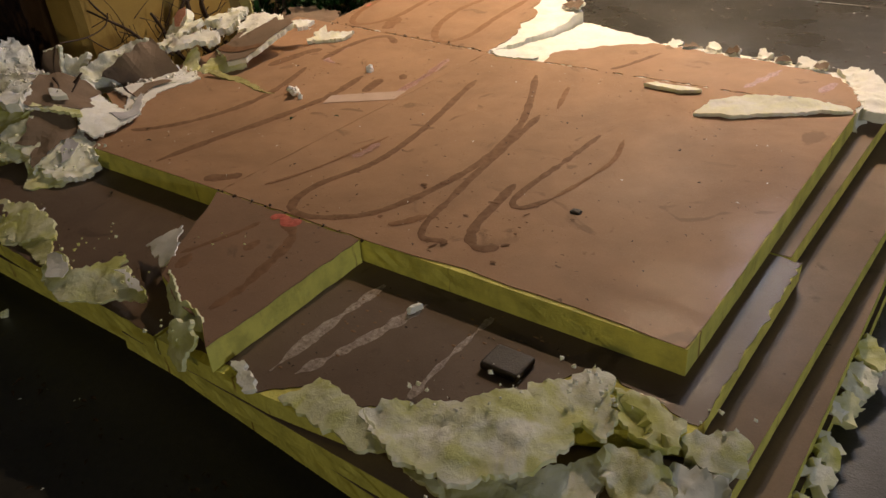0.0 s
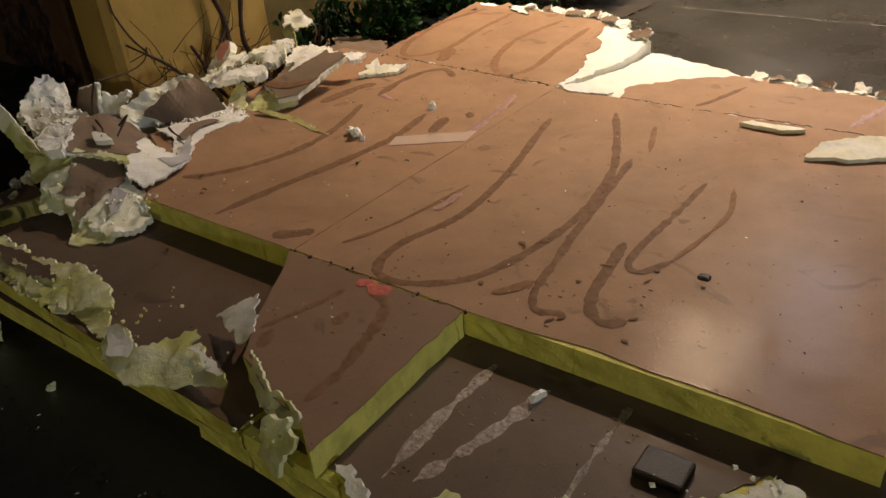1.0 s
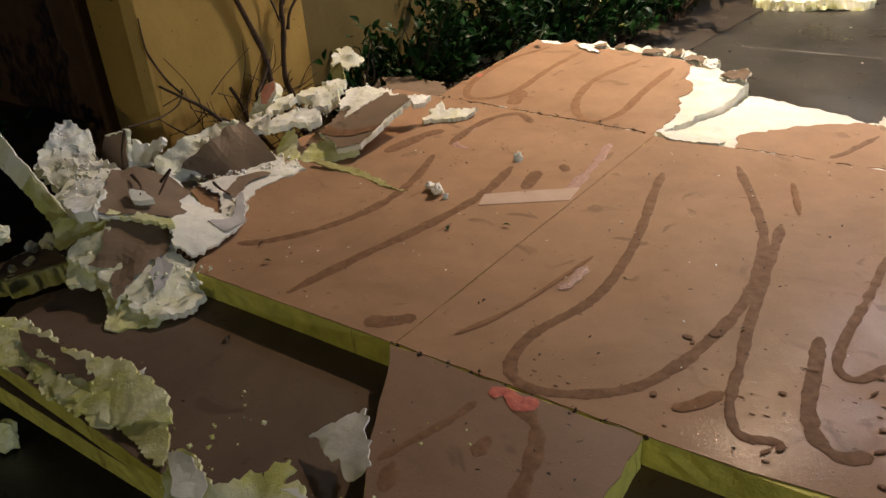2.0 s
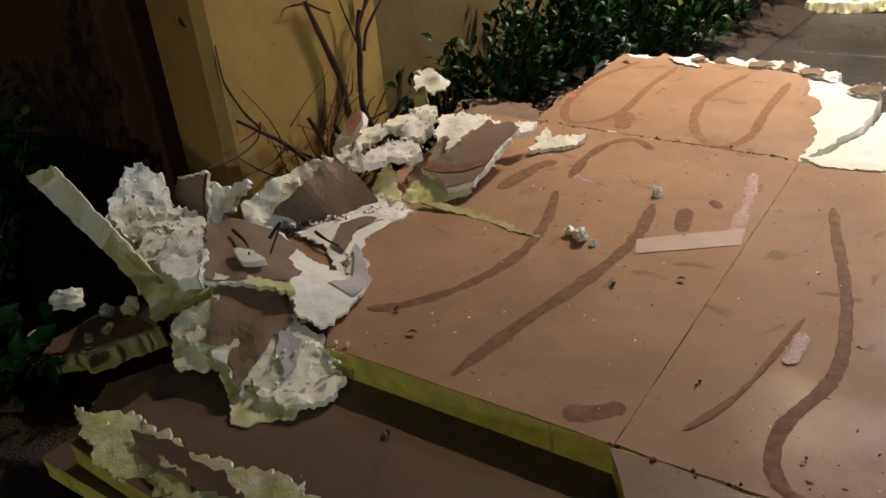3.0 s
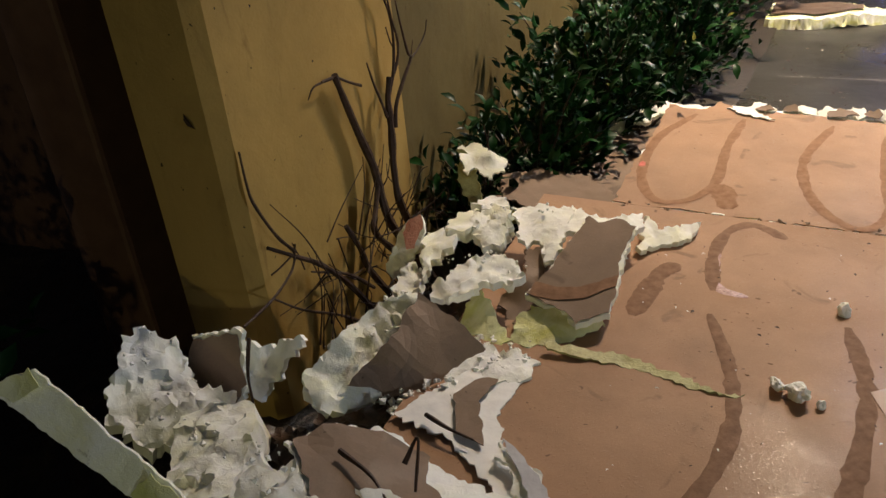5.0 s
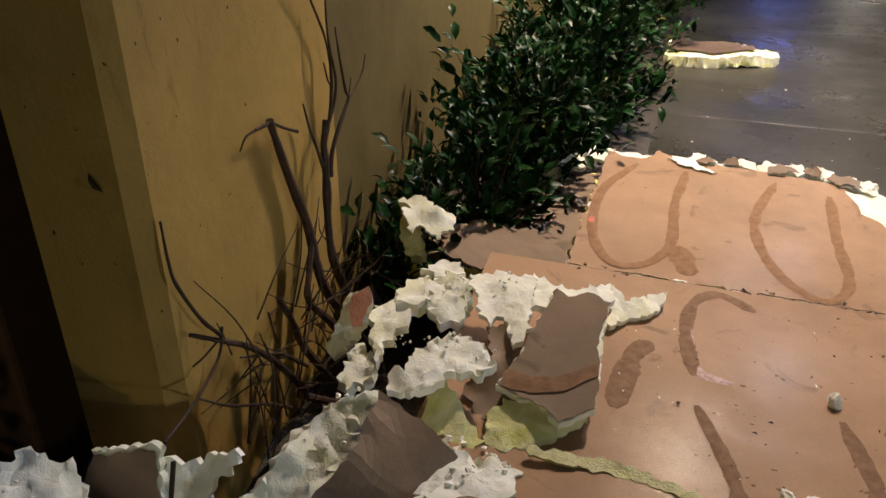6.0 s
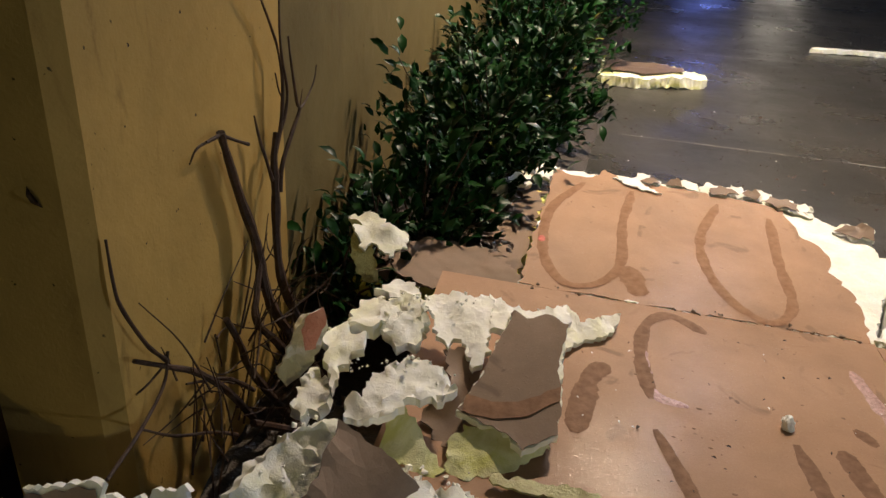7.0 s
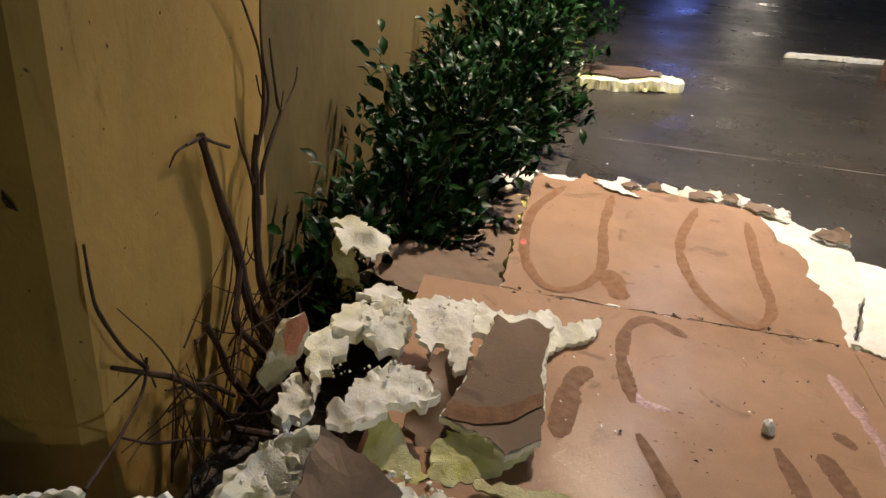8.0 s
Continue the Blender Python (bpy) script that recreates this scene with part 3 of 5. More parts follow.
for k, pts in enumerate(([(-0.663, 1.8), (-0.742, 1.629), (-0.753, 1.442), (-0.725, 1.317), (-0.674, 1.262), (-0.602, 1.293), (-0.556, 1.396), (-0.551, 1.597), (-0.524, 1.79)],
                         [(-0.284, 1.79), (-0.345, 1.604), (-0.35, 1.461), (-0.31, 1.323), (-0.243, 1.25), (-0.191, 1.262), (-0.156, 1.347), (-0.16, 1.521), (-0.149, 1.75)])):
    bead([(x, y, rise(x, y) + 0.0006) for x, y in pts], 0.029, GLUE_LIGHT, top_far, "dark U-shaped adhesive trail", 30 + k, patchy=0.3)
bead([(x, y, rise(x, y) + 0.001) for x, y in ((-0.54, 1.38), (-0.525, 1.32), (-0.51, 1.26))], 0.055, GLUE_LIGHT, top_far, "", 33, "adhesive_blot")
for k, (pts, w, mm) in enumerate((([(0.166, -0.251), (0.19, -0.182), (0.212, -0.107), (0.219, -0.064)], 0.018, GLUE), ([(0.271, -0.042), (0.323, -0.059), (0.358, -0.117), (0.377, -0.189), (0.397, -0.272), (0.399, -0.358)], 0.026, GLUE),
                                  ([(0.287, -0.17), (0.281, -0.122)], 0.022, GLUE), ([(0.19, -0.24), (0.215, -0.295)], 0.03, GLUE))):
    bead(flat(pts, Z), w, mm, front_small, "", 40 + k, patchy=0.45)
bead(flat([(0.225, -0.035), (0.25, -0.02), (0.285, -0.034), (0.305, -0.012)], Z + 0.0012), 0.03, RED, front_small, "smeared red chalk mark", 45, "red_mark", patchy=0.3)
bead([(x, y, rise(x, y) + 0.002) for x, y in ((-0.755, 1.43), (-0.756, 1.46))], 0.018, RED, top_far, "red chalk mark", 46, "red_mark")
for k, pts in enumerate(([(0.58, -0.05), (0.574, -0.228), (0.579, -0.38)], [(0.701, -0.06), (0.67, -0.209), (0.625, -0.36)], [(0.841, -0.03), (0.839, -0.179), (0.845, -0.3)])):
    bead(flat(pts, 0.2196), 0.03, GLUE_GREY, lower_front, "crumbly adhesive residue", 50 + k, patchy=0.75)
bead(flat([(0.95, 1.45), (0.93, 1.36), (0.9, 1.25)], Z), 0.03, GLUE_PINK, top_back, "pinkish adhesive residue", 55, patchy=0.45)
bead(flat([(1.12, 1.4), (1.1, 1.3)], Z), 0.03, GLUE_PINK, top_back, "pinkish adhesive residue", 56, patchy=0.4)
bead(flat([(0.55, 1.46), (0.5, 1.3), (0.47, 1.24)], Z), 0.02, GLUE, top_back, "dark dried adhesive trail", 57, patchy=0.3)


# ---------------------------------------------------------------- torn pieces and loose foam
def torn_piece(label, core, thick, seed, facers=(), material=FOAM, amp=0.006, bend=0.006, tag="torn_board_piece", category="foam debris", group="torn insulation debris", skin=SCRAP, jag=0.008, freq=32.0, skin_label="brown paper facer", step=0.007, flatten=1.0, side=0.003):
    """A broken slab of foam with scraps of facer still stuck to it."""
    if flatten != 1.0:
        cy, cz = sum(p[1] for p in core) / len(core), sum(p[2] for p in core) / len(core)
        core = [(x, cy + (y - cy) * (1 + 0.5 * (1 - flatten)), cz + (z - cz) * flatten + 0.01) for x, y, z in core]
    t = thing(tag, label, category, group)
    slab("foam", core, thick, material, t, "", step=step, jag=jag, amp=amp * 0.62, freq=freq, seed=seed, side=side, bend=bend, calm=[f[0] if isinstance(f, tuple) else f for f in facers], key=seed, smooth=True)
    for k, f in enumerate(facers):
        f, paper, words = f if isinstance(f, tuple) else (f, skin, skin_label)
        slab("facer", f, 0.0014, paper, t, words, step=0.012, jag=0.006, seed=seed + 70 + k, lift=0.0035, bend=bend, key=seed, curl=0.0015)
    return t


# the leaning slab at the foot of the pier
torn_piece("grey-brown faced foam slab leaning on the heap", [(-1.011, 0.549, 0.405), (-0.873, 0.544, 0.3), (-0.894, 0.495, 0.282), (-0.984, 0.413, 0.275), (-1.048, 0.328, 0.28), (-1.073, 0.283, 0.295), (-1.1, 0.283, 0.31), (-1.14, 0.33, 0.345), (-1.11, 0.383, 0.37), (-1.093, 0.458, 0.388), (-1.044, 0.52, 0.402)], 0.05, 101,
           [[(-1.003, 0.544, 0.404), (-0.873, 0.54, 0.302), (-0.895, 0.497, 0.284), (-0.934, 0.436, 0.278), (-1.07, 0.349, 0.267), (-1.089, 0.336, 0.285), (-1.05, 0.365, 0.335), (-1.009, 0.417, 0.372), (-1.003, 0.476, 0.39)]], amp=0.013, bend=0.0, freq=30.0)
# two overlapping sheets that hang over the corner of the board
torn_piece("torn brown-faced foam sheet with white broken edge", [(-1.02, 0.116, 0.4), (-0.979, 0.178, 0.395), (-0.912, 0.217, 0.365), (-0.808, 0.208, 0.33), (-0.734, 0.201, 0.315), (-0.686, 0.195, 0.312), (-0.751, 0.282, 0.318), (-0.752, 0.305, 0.325), (-0.67, 0.246, 0.318), (-0.616, 0.191, 0.305), (-0.613, 0.131, 0.3), (-0.601, 0.087, 0.298), (-0.607, 0.037, 0.3), (-0.663, 0.025, 0.315), (-0.716, 0.063, 0.335), (-0.791, 0.032, 0.362), (-0.842, -0.029, 0.37), (-0.867, -0.037, 0.38)], 0.007, 102,
           [[(-1.011, 0.115, 0.4), (-0.975, 0.174, 0.395), (-0.91, 0.21, 0.365), (-0.832, 0.211, 0.338), (-0.818, 0.156, 0.34), (-0.755, 0.129, 0.33), (-0.736, 0.075, 0.338), (-0.796, 0.037, 0.362), (-0.849, -0.022, 0.37), (-0.867, -0.027, 0.38)], ([(-0.748, 0.299, 0.325), (-0.672, 0.245, 0.318), (-0.618, 0.19, 0.305), (-0.62, 0.132, 0.302), (-0.686, 0.138, 0.315), (-0.667, 0.192, 0.312)], PAPER_GREY, "grey paper backing")], FOAM_WHITE, 0.004, 0.012, jag=0.009)
torn_piece("torn brown-faced foam sheet hanging over a board corner", [(-0.873, -0.004, 0.352), (-0.817, 0.056, 0.345), (-0.744, 0.085, 0.322), (-0.689, 0.041, 0.302), (-0.66, 0.015, 0.292), (-0.61, 0.025, 0.283), (-0.577, -0.002, 0.272), (-0.509, -0.036, 0.252), (-0.502, -0.077, 0.244), (-0.55, -0.134, 0.245), (-0.615, -0.138, 0.252), (-0.661, -0.122, 0.262), (-0.659, -0.157, 0.25), (-0.716, -0.121, 0.27), (-0.798, -0.123, 0.29), (-0.861, -0.133, 0.3), (-0.881, -0.107, 0.312), (-0.87, -0.08, 0.33), (-0.835, -0.045, 0.34)], 0.018, 103,
           [[(-0.863, -0.006, 0.352), (-0.813, 0.051, 0.345), (-0.743, 0.079, 0.322), (-0.696, 0.033, 0.305), (-0.672, 0.015, 0.298), (-0.681, -0.034, 0.29), (-0.669, -0.072, 0.28), (-0.668, -0.113, 0.266), (-0.664, -0.15, 0.254), (-0.717, -0.116, 0.272), (-0.742, -0.091, 0.28), (-0.797, -0.121, 0.292), (-0.794, -0.077, 0.313), (-0.815, -0.055, 0.328)], ([(-0.68, -0.015, 0.292), (-0.627, -0.011, 0.283), (-0.594, -0.065, 0.266), (-0.598, -0.096, 0.26), (-0.647, -0.057, 0.276)], PAPER_GREY, "grey paper backing")], FOAM, 0.009, 0.008, jag=0.009)
torn_piece("ragged yellow underside of the hanging foam sheet", [(-0.889, -0.116, 0.297), (-0.816, -0.108, 0.285), (-0.735, -0.099, 0.264), (-0.662, -0.142, 0.242), (-0.66, -0.114, 0.256), (-0.603, -0.127, 0.242), (-0.53, -0.103, 0.24), (-0.548, -0.141, 0.228), (-0.576, -0.163, 0.226), (-0.598, -0.198, 0.224), (-0.635, -0.204, 0.224), (-0.707, -0.147, 0.24), (-0.765, -0.125, 0.258), (-0.801, -0.175, 0.26), (-0.855, -0.145, 0.28)], 0.014, 115, (), FOAM_OLD, 0.006, 0.006, "foam_sliver", "foam sliver", jag=0.009)
torn_piece("thin white paper sheet peeled from a board", [(-0.973, 0.322, 0.292), (-0.916, 0.415, 0.295), (-0.865, 0.525, 0.293), (-0.799, 0.567, 0.29), (-0.774, 0.531, 0.288), (-0.789, 0.371, 0.288), (-0.7, 0.25, 0.292), (-0.64, 0.2, 0.302), (-0.72, 0.2, 0.296), (-0.842, 0.3, 0.29)], 0.0025, 104,
           [[(-0.88, 0.4, 0.2955), (-0.85, 0.46, 0.2955), (-0.82, 0.47, 0.2935), (-0.83, 0.4, 0.2935), (-0.78, 0.3, 0.293), (-0.83, 0.31, 0.293)]], PAPER_BACK, 0.003, 0.004, "facer_scrap", "paper scrap")

torn_piece("large white rough-broken foam chunk standing upright", [(-1.419, 0.235, 0.458), (-1.347, 0.259, 0.408), (-1.307, 0.221, 0.35), (-1.237, 0.248, 0.305), (-1.244, 0.192, 0.267), (-1.31, 0.119, 0.27), (-1.383, 0.111, 0.339), (-1.425, 0.187, 0.428)], 0.045, 106, (), FOAM_WHITE, 0.016, 0.01, "foam_chunk", "foam chunk", flatten=0.7, jag=0.012)
torn_piece("white crumbly foam chunk on the heap", [(-1.03, -0.017, 0.387), (-1.048, 0.044, 0.4), (-0.983, 0.081, 0.401), (-0.887, 0.005, 0.392), (-0.85, -0.041, 0.385), (-0.911, -0.07, 0.38), (-0.976, -0.049, 0.382)], 0.028, 107, (), FOAM_WHITE, 0.012, 0.006, "foam_chunk", "foam chunk", jag=0.010)
torn_piece("crumbled foam under the upright chunk", [(-1.3, 0.17, 0.315), (-1.2, 0.22, 0.33), (-1.13, 0.15, 0.34), (-1.1, 0.06, 0.32), (-1.2, 0.03, 0.29)], 0.08, 108, (), FOAM, 0.014, 0.01, "foam_chunk", "foam chunk", flatten=0.6, jag=0.012)
torn_piece("long pale foam plank jutting from the heap", [(-1.383, 0.015, 0.522), (-1.2, -0.003, 0.42), (-1.02, -0.018, 0.31), (-1.04, -0.05, 0.275), (-1.129, -0.036, 0.33), (-1.3, -0.03, 0.42), (-1.455, -0.022, 0.5)], 0.006, 109, [([(-1.17, -0.008, 0.403), (-1.02, -0.018, 0.31), (-1.04, -0.05, 0.275), (-1.129, -0.036, 0.33), (-1.2, -0.032, 0.367)], FOAM_OLD, "olive stained end"), ([(-1.385, 0.013, 0.521), (-1.36, 0.0, 0.502), (-1.4, -0.02, 0.48), (-1.45, -0.021, 0.5)], FOAM_OLD, "olive stained tip")], FOAM, 0.003, 0.003, "foam_plank", "foam plank", jag=0.003)
torn_piece("brown facer standing between foam chunks", [(-1.389, 0.33, 0.37), (-1.277, 0.34, 0.4), (-1.26, 0.31, 0.3), (-1.3, 0.28, 0.22), (-1.43, 0.3, 0.23)], 0.012, 110, [[(-1.385, 0.329, 0.365), (-1.28, 0.338, 0.395), (-1.265, 0.311, 0.3), (-1.3, 0.285, 0.23), (-1.42, 0.303, 0.24)]], FOAM, 0.002, 0.006)
torn_piece("white foam corner piece below the pier", [(-1.277, 0.35, 0.372), (-1.235, 0.37, 0.345), (-1.169, 0.38, 0.385), (-1.2, 0.35, 0.31), (-1.24, 0.31, 0.24), (-1.3, 0.31, 0.25)], 0.02, 111, (), FOAM_WHITE, 0.008, 0.008, "foam_chunk", "foam chunk", flatten=0.7, jag=0.012)
torn_piece("yellow-green curled foam sliver on the heap", [(-1.02, -0.06, 0.33), (-0.95, -0.02, 0.345), (-0.86, 0.012, 0.36), (-0.845, -0.02, 0.355), (-0.93, -0.07, 0.315), (-0.98, -0.1, 0.29)], 0.02, 112, (), FOAM_OLD, 0.005, 0.006, "foam_sliver", "foam sliver")
torn_piece("small white foam sliver lying on a torn sheet", [(-0.875, 0.065, 0.396), (-0.83, 0.085, 0.388), (-0.79, 0.075, 0.378), (-0.83, 0.05, 0.38)], 0.016, 113, (), FOAM_WHITE, 0.003, 0.002, "foam_sliver", "foam sliver", jag=0.003)
torn_piece("thin yellow foam sliver along the sheet fold", [(-0.86, 0.0, 0.372), (-0.8, 0.035, 0.362), (-0.72, 0.065, 0.35), (-0.7, 0.05, 0.345), (-0.78, 0.02, 0.355), (-0.85, -0.018, 0.366)], 0.012, 114, (), FOAM_OLD, 0.004, 0.004, "foam_sliver", "foam sliver")
# heap by the bare shrub
pink = thing("foam_chunk", "white foam block with one pink painted face", "foam chunk", "torn insulation debris")
slab("foam", [(-1.172, 0.707, 0.345), (-1.154, 0.743, 0.395), (-1.14, 0.771, 0.425), (-1.114, 0.797, 0.438), (-1.099, 0.774, 0.4), (-1.112, 0.738, 0.36), (-1.134, 0.718, 0.335), (-1.154, 0.702, 0.325)], 0.05, FOAM, pink, "", 0.009, 0.005, 0.005, 30, 121)
slab("painted_face", [(-1.141, 0.753, 0.412), (-1.136, 0.775, 0.434), (-1.113, 0.792, 0.44), (-1.103, 0.778, 0.415), (-1.114, 0.748, 0.38), (-1.13, 0.74, 0.38)], 0.003, PINK, pink, "pink painted face", 0.01, 0.004, 0.002, 30, 122, lift=0.007)
torn_piece("pale foam fragment at the edge of the heap", [(-1.087, 0.873, 0.391), (-1.077, 0.918, 0.399), (-1.034, 0.938, 0.401), (-1.008, 0.875, 0.391), (-1.042, 0.837, 0.386), (-1.074, 0.84, 0.385)], 0.03, 123, (), FOAM, 0.011, 0.006, "foam_chunk", "foam chunk", jag=0.010)
torn_piece("pale foam fragment with yellowed side", [(-1.029, 0.901, 0.398), (-1.023, 0.954, 0.408), (-0.964, 0.932, 0.404), (-0.937, 0.892, 0.394), (-0.933, 0.839, 0.374), (-0.983, 0.82, 0.372), (-1.009, 0.835, 0.378), (-1.03, 0.871, 0.39)], 0.03, 124, (), FOAM, 0.010, 0.006, "foam_chunk", "foam chunk", jag=0.010)
torn_piece("narrow pale foam fragment standing in the heap", [(-1.112, 0.815, 0.391), (-1.079, 0.832, 0.395), (-1.061, 0.797, 0.393), (-1.033, 0.811, 0.395), (-1.034, 0.771, 0.387), (-1.053, 0.715, 0.375), (-1.056, 0.661, 0.363), (-1.084, 0.718, 0.379)], 0.02, 125, (), FOAM, 0.010, 0.006, "foam_chunk", "foam chunk", jag=0.010)
torn_piece("small crumbly foam fragment beside the pink block", [(-1.119, 0.639, 0.351), (-1.118, 0.68, 0.363), (-1.108, 0.714, 0.371), (-1.078, 0.702, 0.367), (-1.065, 0.651, 0.359), (-1.068, 0.623, 0.353), (-1.093, 0.61, 0.343)], 0.03, 137, (), FOAM, 0.012, 0.006, "foam_chunk", "foam chunk", jag=0.010)
torn_piece("white foam scrap behind the heap", [(-1.06, 0.946, 0.41), (-1.027, 0.991, 0.416), (-0.984, 0.99, 0.414), (-0.97, 0.956, 0.406), (-1.013, 0.936, 0.404)], 0.02, 138, (), FOAM_WHITE, 0.010, 0.004, "foam_chunk", "foam chunk", jag=0.010)
torn_piece("broad white foam fragment with ragged rim", [(-1.0, 0.658, 0.366), (-0.999, 0.704, 0.378), (-0.964, 0.744, 0.384), (-0.926, 0.765, 0.384), (-0.883, 0.746, 0.38), (-0.849, 0.708, 0.371), (-0.87, 0.688, 0.368), (-0.924, 0.667, 0.368), (-0.945, 0.635, 0.362), (-0.971, 0.608, 0.356), (-1.017, 0.611, 0.354), (-1.022, 0.65, 0.362)], 0.018, 126, (), FOAM_WHITE, 0.013, 0.008, "foam_chunk", "foam chunk", jag=0.010)
plate = torn_piece("grey-brown faced foam plate with adhesive curve", [(-0.777, 0.951, 0.398), (-0.753, 0.93, 0.393), (-0.716, 0.952, 0.397), (-0.669, 0.933, 0.392), (-0.678, 0.841, 0.37), (-0.669, 0.735, 0.345), (-0.668, 0.681, 0.332), (-0.724, 0.64, 0.323), (-0.75, 0.668, 0.33), (-0.819, 0.685, 0.335), (-0.841, 0.699, 0.338), (-0.809, 0.797, 0.361), (-0.797, 0.868, 0.378)], 0.016, 127,
                   [[(-0.777, 0.951, 0.398), (-0.753, 0.93, 0.393), (-0.716, 0.952, 0.397), (-0.669, 0.933, 0.392), (-0.678, 0.841, 0.37), (-0.669, 0.735, 0.345), (-0.668, 0.681, 0.332), (-0.724, 0.64, 0.323), (-0.75, 0.668, 0.33), (-0.819, 0.685, 0.335), (-0.841, 0.699, 0.338), (-0.809, 0.797, 0.361), (-0.797, 0.868, 0.378)]], FOAM, 0.004, 0.0, jag=0.005)
slab("adhesive_band", [(-0.831, 0.729, 0.345), (-0.786, 0.721, 0.343), (-0.729, 0.739, 0.346), (-0.672, 0.781, 0.356), (-0.671, 0.749, 0.348), (-0.725, 0.705, 0.338), (-0.78, 0.686, 0.334), (-0.832, 0.692, 0.337)], 0.001, GLUE, plate, "dark adhesive arc", step=0.012, jag=0.003, seed=60, lift=0.0065)
torn_piece("white foam plate leaning against a brown-faced one", [(-0.965, 0.982, 0.391), (-0.908, 0.99, 0.394), (-0.835, 1.003, 0.391), (-0.818, 0.941, 0.385), (-0.816, 0.86, 0.371), (-0.823, 0.803, 0.358), (-0.841, 0.807, 0.358), (-0.868, 0.869, 0.369), (-0.891, 0.844, 0.365), (-0.917, 0.878, 0.373), (-0.945, 0.93, 0.382)], 0.012, 128, (), FOAM_WHITE, 0.007, 0.008, "foam_chunk", "foam chunk", jag=0.010)
torn_piece("white ragged foam strip beside the brown-faced plate", [(-0.834, 1.018, 0.396), (-0.793, 0.994, 0.39), (-0.736, 1.001, 0.383), (-0.678, 1.046, 0.373), (-0.671, 0.972, 0.365), (-0.742, 0.952, 0.378), (-0.78, 0.896, 0.378), (-0.818, 0.912, 0.383)], 0.016, 129, (), FOAM_WHITE, 0.009, 0.006, "foam_chunk", "foam chunk", jag=0.010)
torn_piece("white ragged foam tail lying on the board", [(-0.679, 1.101, 0.341), (-0.641, 1.066, 0.329), (-0.605, 1.094, 0.327), (-0.563, 1.136, 0.326), (-0.559, 1.092, 0.318), (-0.614, 1.03, 0.312), (-0.67, 0.987, 0.313), (-0.676, 1.036, 0.324)], 0.016, 139, (), FOAM, 0.011, 0.006, "foam_chunk", "foam chunk", jag=0.010)
torn_piece("yellow-green underside of a broken foam sheet", [(-0.84, 0.648, 0.312), (-0.825, 0.678, 0.325), (-0.75, 0.682, 0.322), (-0.718, 0.661, 0.314), (-0.685, 0.69, 0.316), (-0.674, 0.689, 0.302), (-0.693, 0.666, 0.298), (-0.74, 0.627, 0.29), (-0.773, 0.607, 0.288), (-0.806, 0.584, 0.287), (-0.837, 0.6, 0.292)], 0.010, 130, (), FOAM_OLD, 0.006, 0.008)
torn_piece("shaded yellow-grey foam fold in the heap", [(-0.95, 0.658, 0.335), (-0.93, 0.677, 0.345), (-0.882, 0.625, 0.31), (-0.838, 0.602, 0.292), (-0.851, 0.575, 0.287), (-0.921, 0.594, 0.29), (-0.951, 0.614, 0.29)], 0.010, 131, (), FOAM_OLD, 0.004, 0.010)
torn_piece("brown paper scrap draped in the heap", [(-0.89, 0.845, 0.355), (-0.849, 0.858, 0.36), (-0.821, 0.827, 0.335), (-0.82, 0.755, 0.305), (-0.836, 0.646, 0.288), (-0.875, 0.673, 0.29), (-0.905, 0.716, 0.305), (-0.887, 0.744, 0.325), (-0.861, 0.754, 0.335)], 0.003, 132, (), SCRAP, 0.002, 0.006, "facer_scrap", "paper scrap", jag=0.008)
torn_piece("crumbled white foam beside the peeled paper", [(-0.947, 0.526, 0.3), (-0.923, 0.553, 0.31), (-0.886, 0.554, 0.31), (-0.831, 0.551, 0.302), (-0.767, 0.552, 0.295), (-0.776, 0.494, 0.292), (-0.835, 0.446, 0.292), (-0.931, 0.453, 0.295)], 0.010, 146, (), FOAM_WHITE, 0.012, 0.005, "foam_chunk", "foam chunk", jag=0.010)
torn_piece("white torn paper curling beside the hedge", [(-1.17, 1.152, 0.462), (-1.124, 1.165, 0.466), (-1.076, 1.137, 0.455), (-1.049, 1.157, 0.436), (-1.034, 1.126, 0.425), (-1.06, 1.073, 0.41), (-1.105, 1.096, 0.429), (-1.122, 1.07, 0.425), (-1.147, 1.101, 0.447)], 0.006, 133, (), FOAM, 0.005, 0.010, "facer_scrap", "paper scrap", jag=0.009)
torn_piece("olive foam fragment standing under the torn paper", [(-1.163, 1.13, 0.462), (-1.126, 1.126, 0.45), (-1.098, 1.1, 0.4), (-1.085, 1.084, 0.34), (-1.121, 1.067, 0.335), (-1.147, 1.085, 0.4)], 0.012, 147, (), SLIVER, 0.006, 0.006, "foam_chunk", "foam chunk", jag=0.008)
torn_piece("brown torn facer sheet beside the hedge", [(-1.123, 1.322, 0.315), (-1.038, 1.399, 0.31), (-0.891, 1.399, 0.3), (-0.789, 1.285, 0.295), (-0.77, 1.233, 0.292), (-0.834, 1.198, 0.292), (-0.991, 1.179, 0.292), (-1.08, 1.211, 0.3)], 0.004, 134, (), SCRAP, 0.002, 0.006, "facer_scrap", "paper scrap", jag=0.008)
# filler bodies whose dark colour stands in for shadow between the pieces
torn_piece("rubble filling the heap, coloured dark for shade", [(-1.2, 0.62, 0.19), (-1.05, 0.85, 0.24), (-0.95, 0.9, 0.26), (-0.92, 0.6, 0.24), (-1.0, 0.35, 0.22), (-1.16, 0.35, 0.2)], 0.13, 135, (), GRIT_AND_SHADE, 0.02, 0.02, "foam_chunk", "foam chunk")
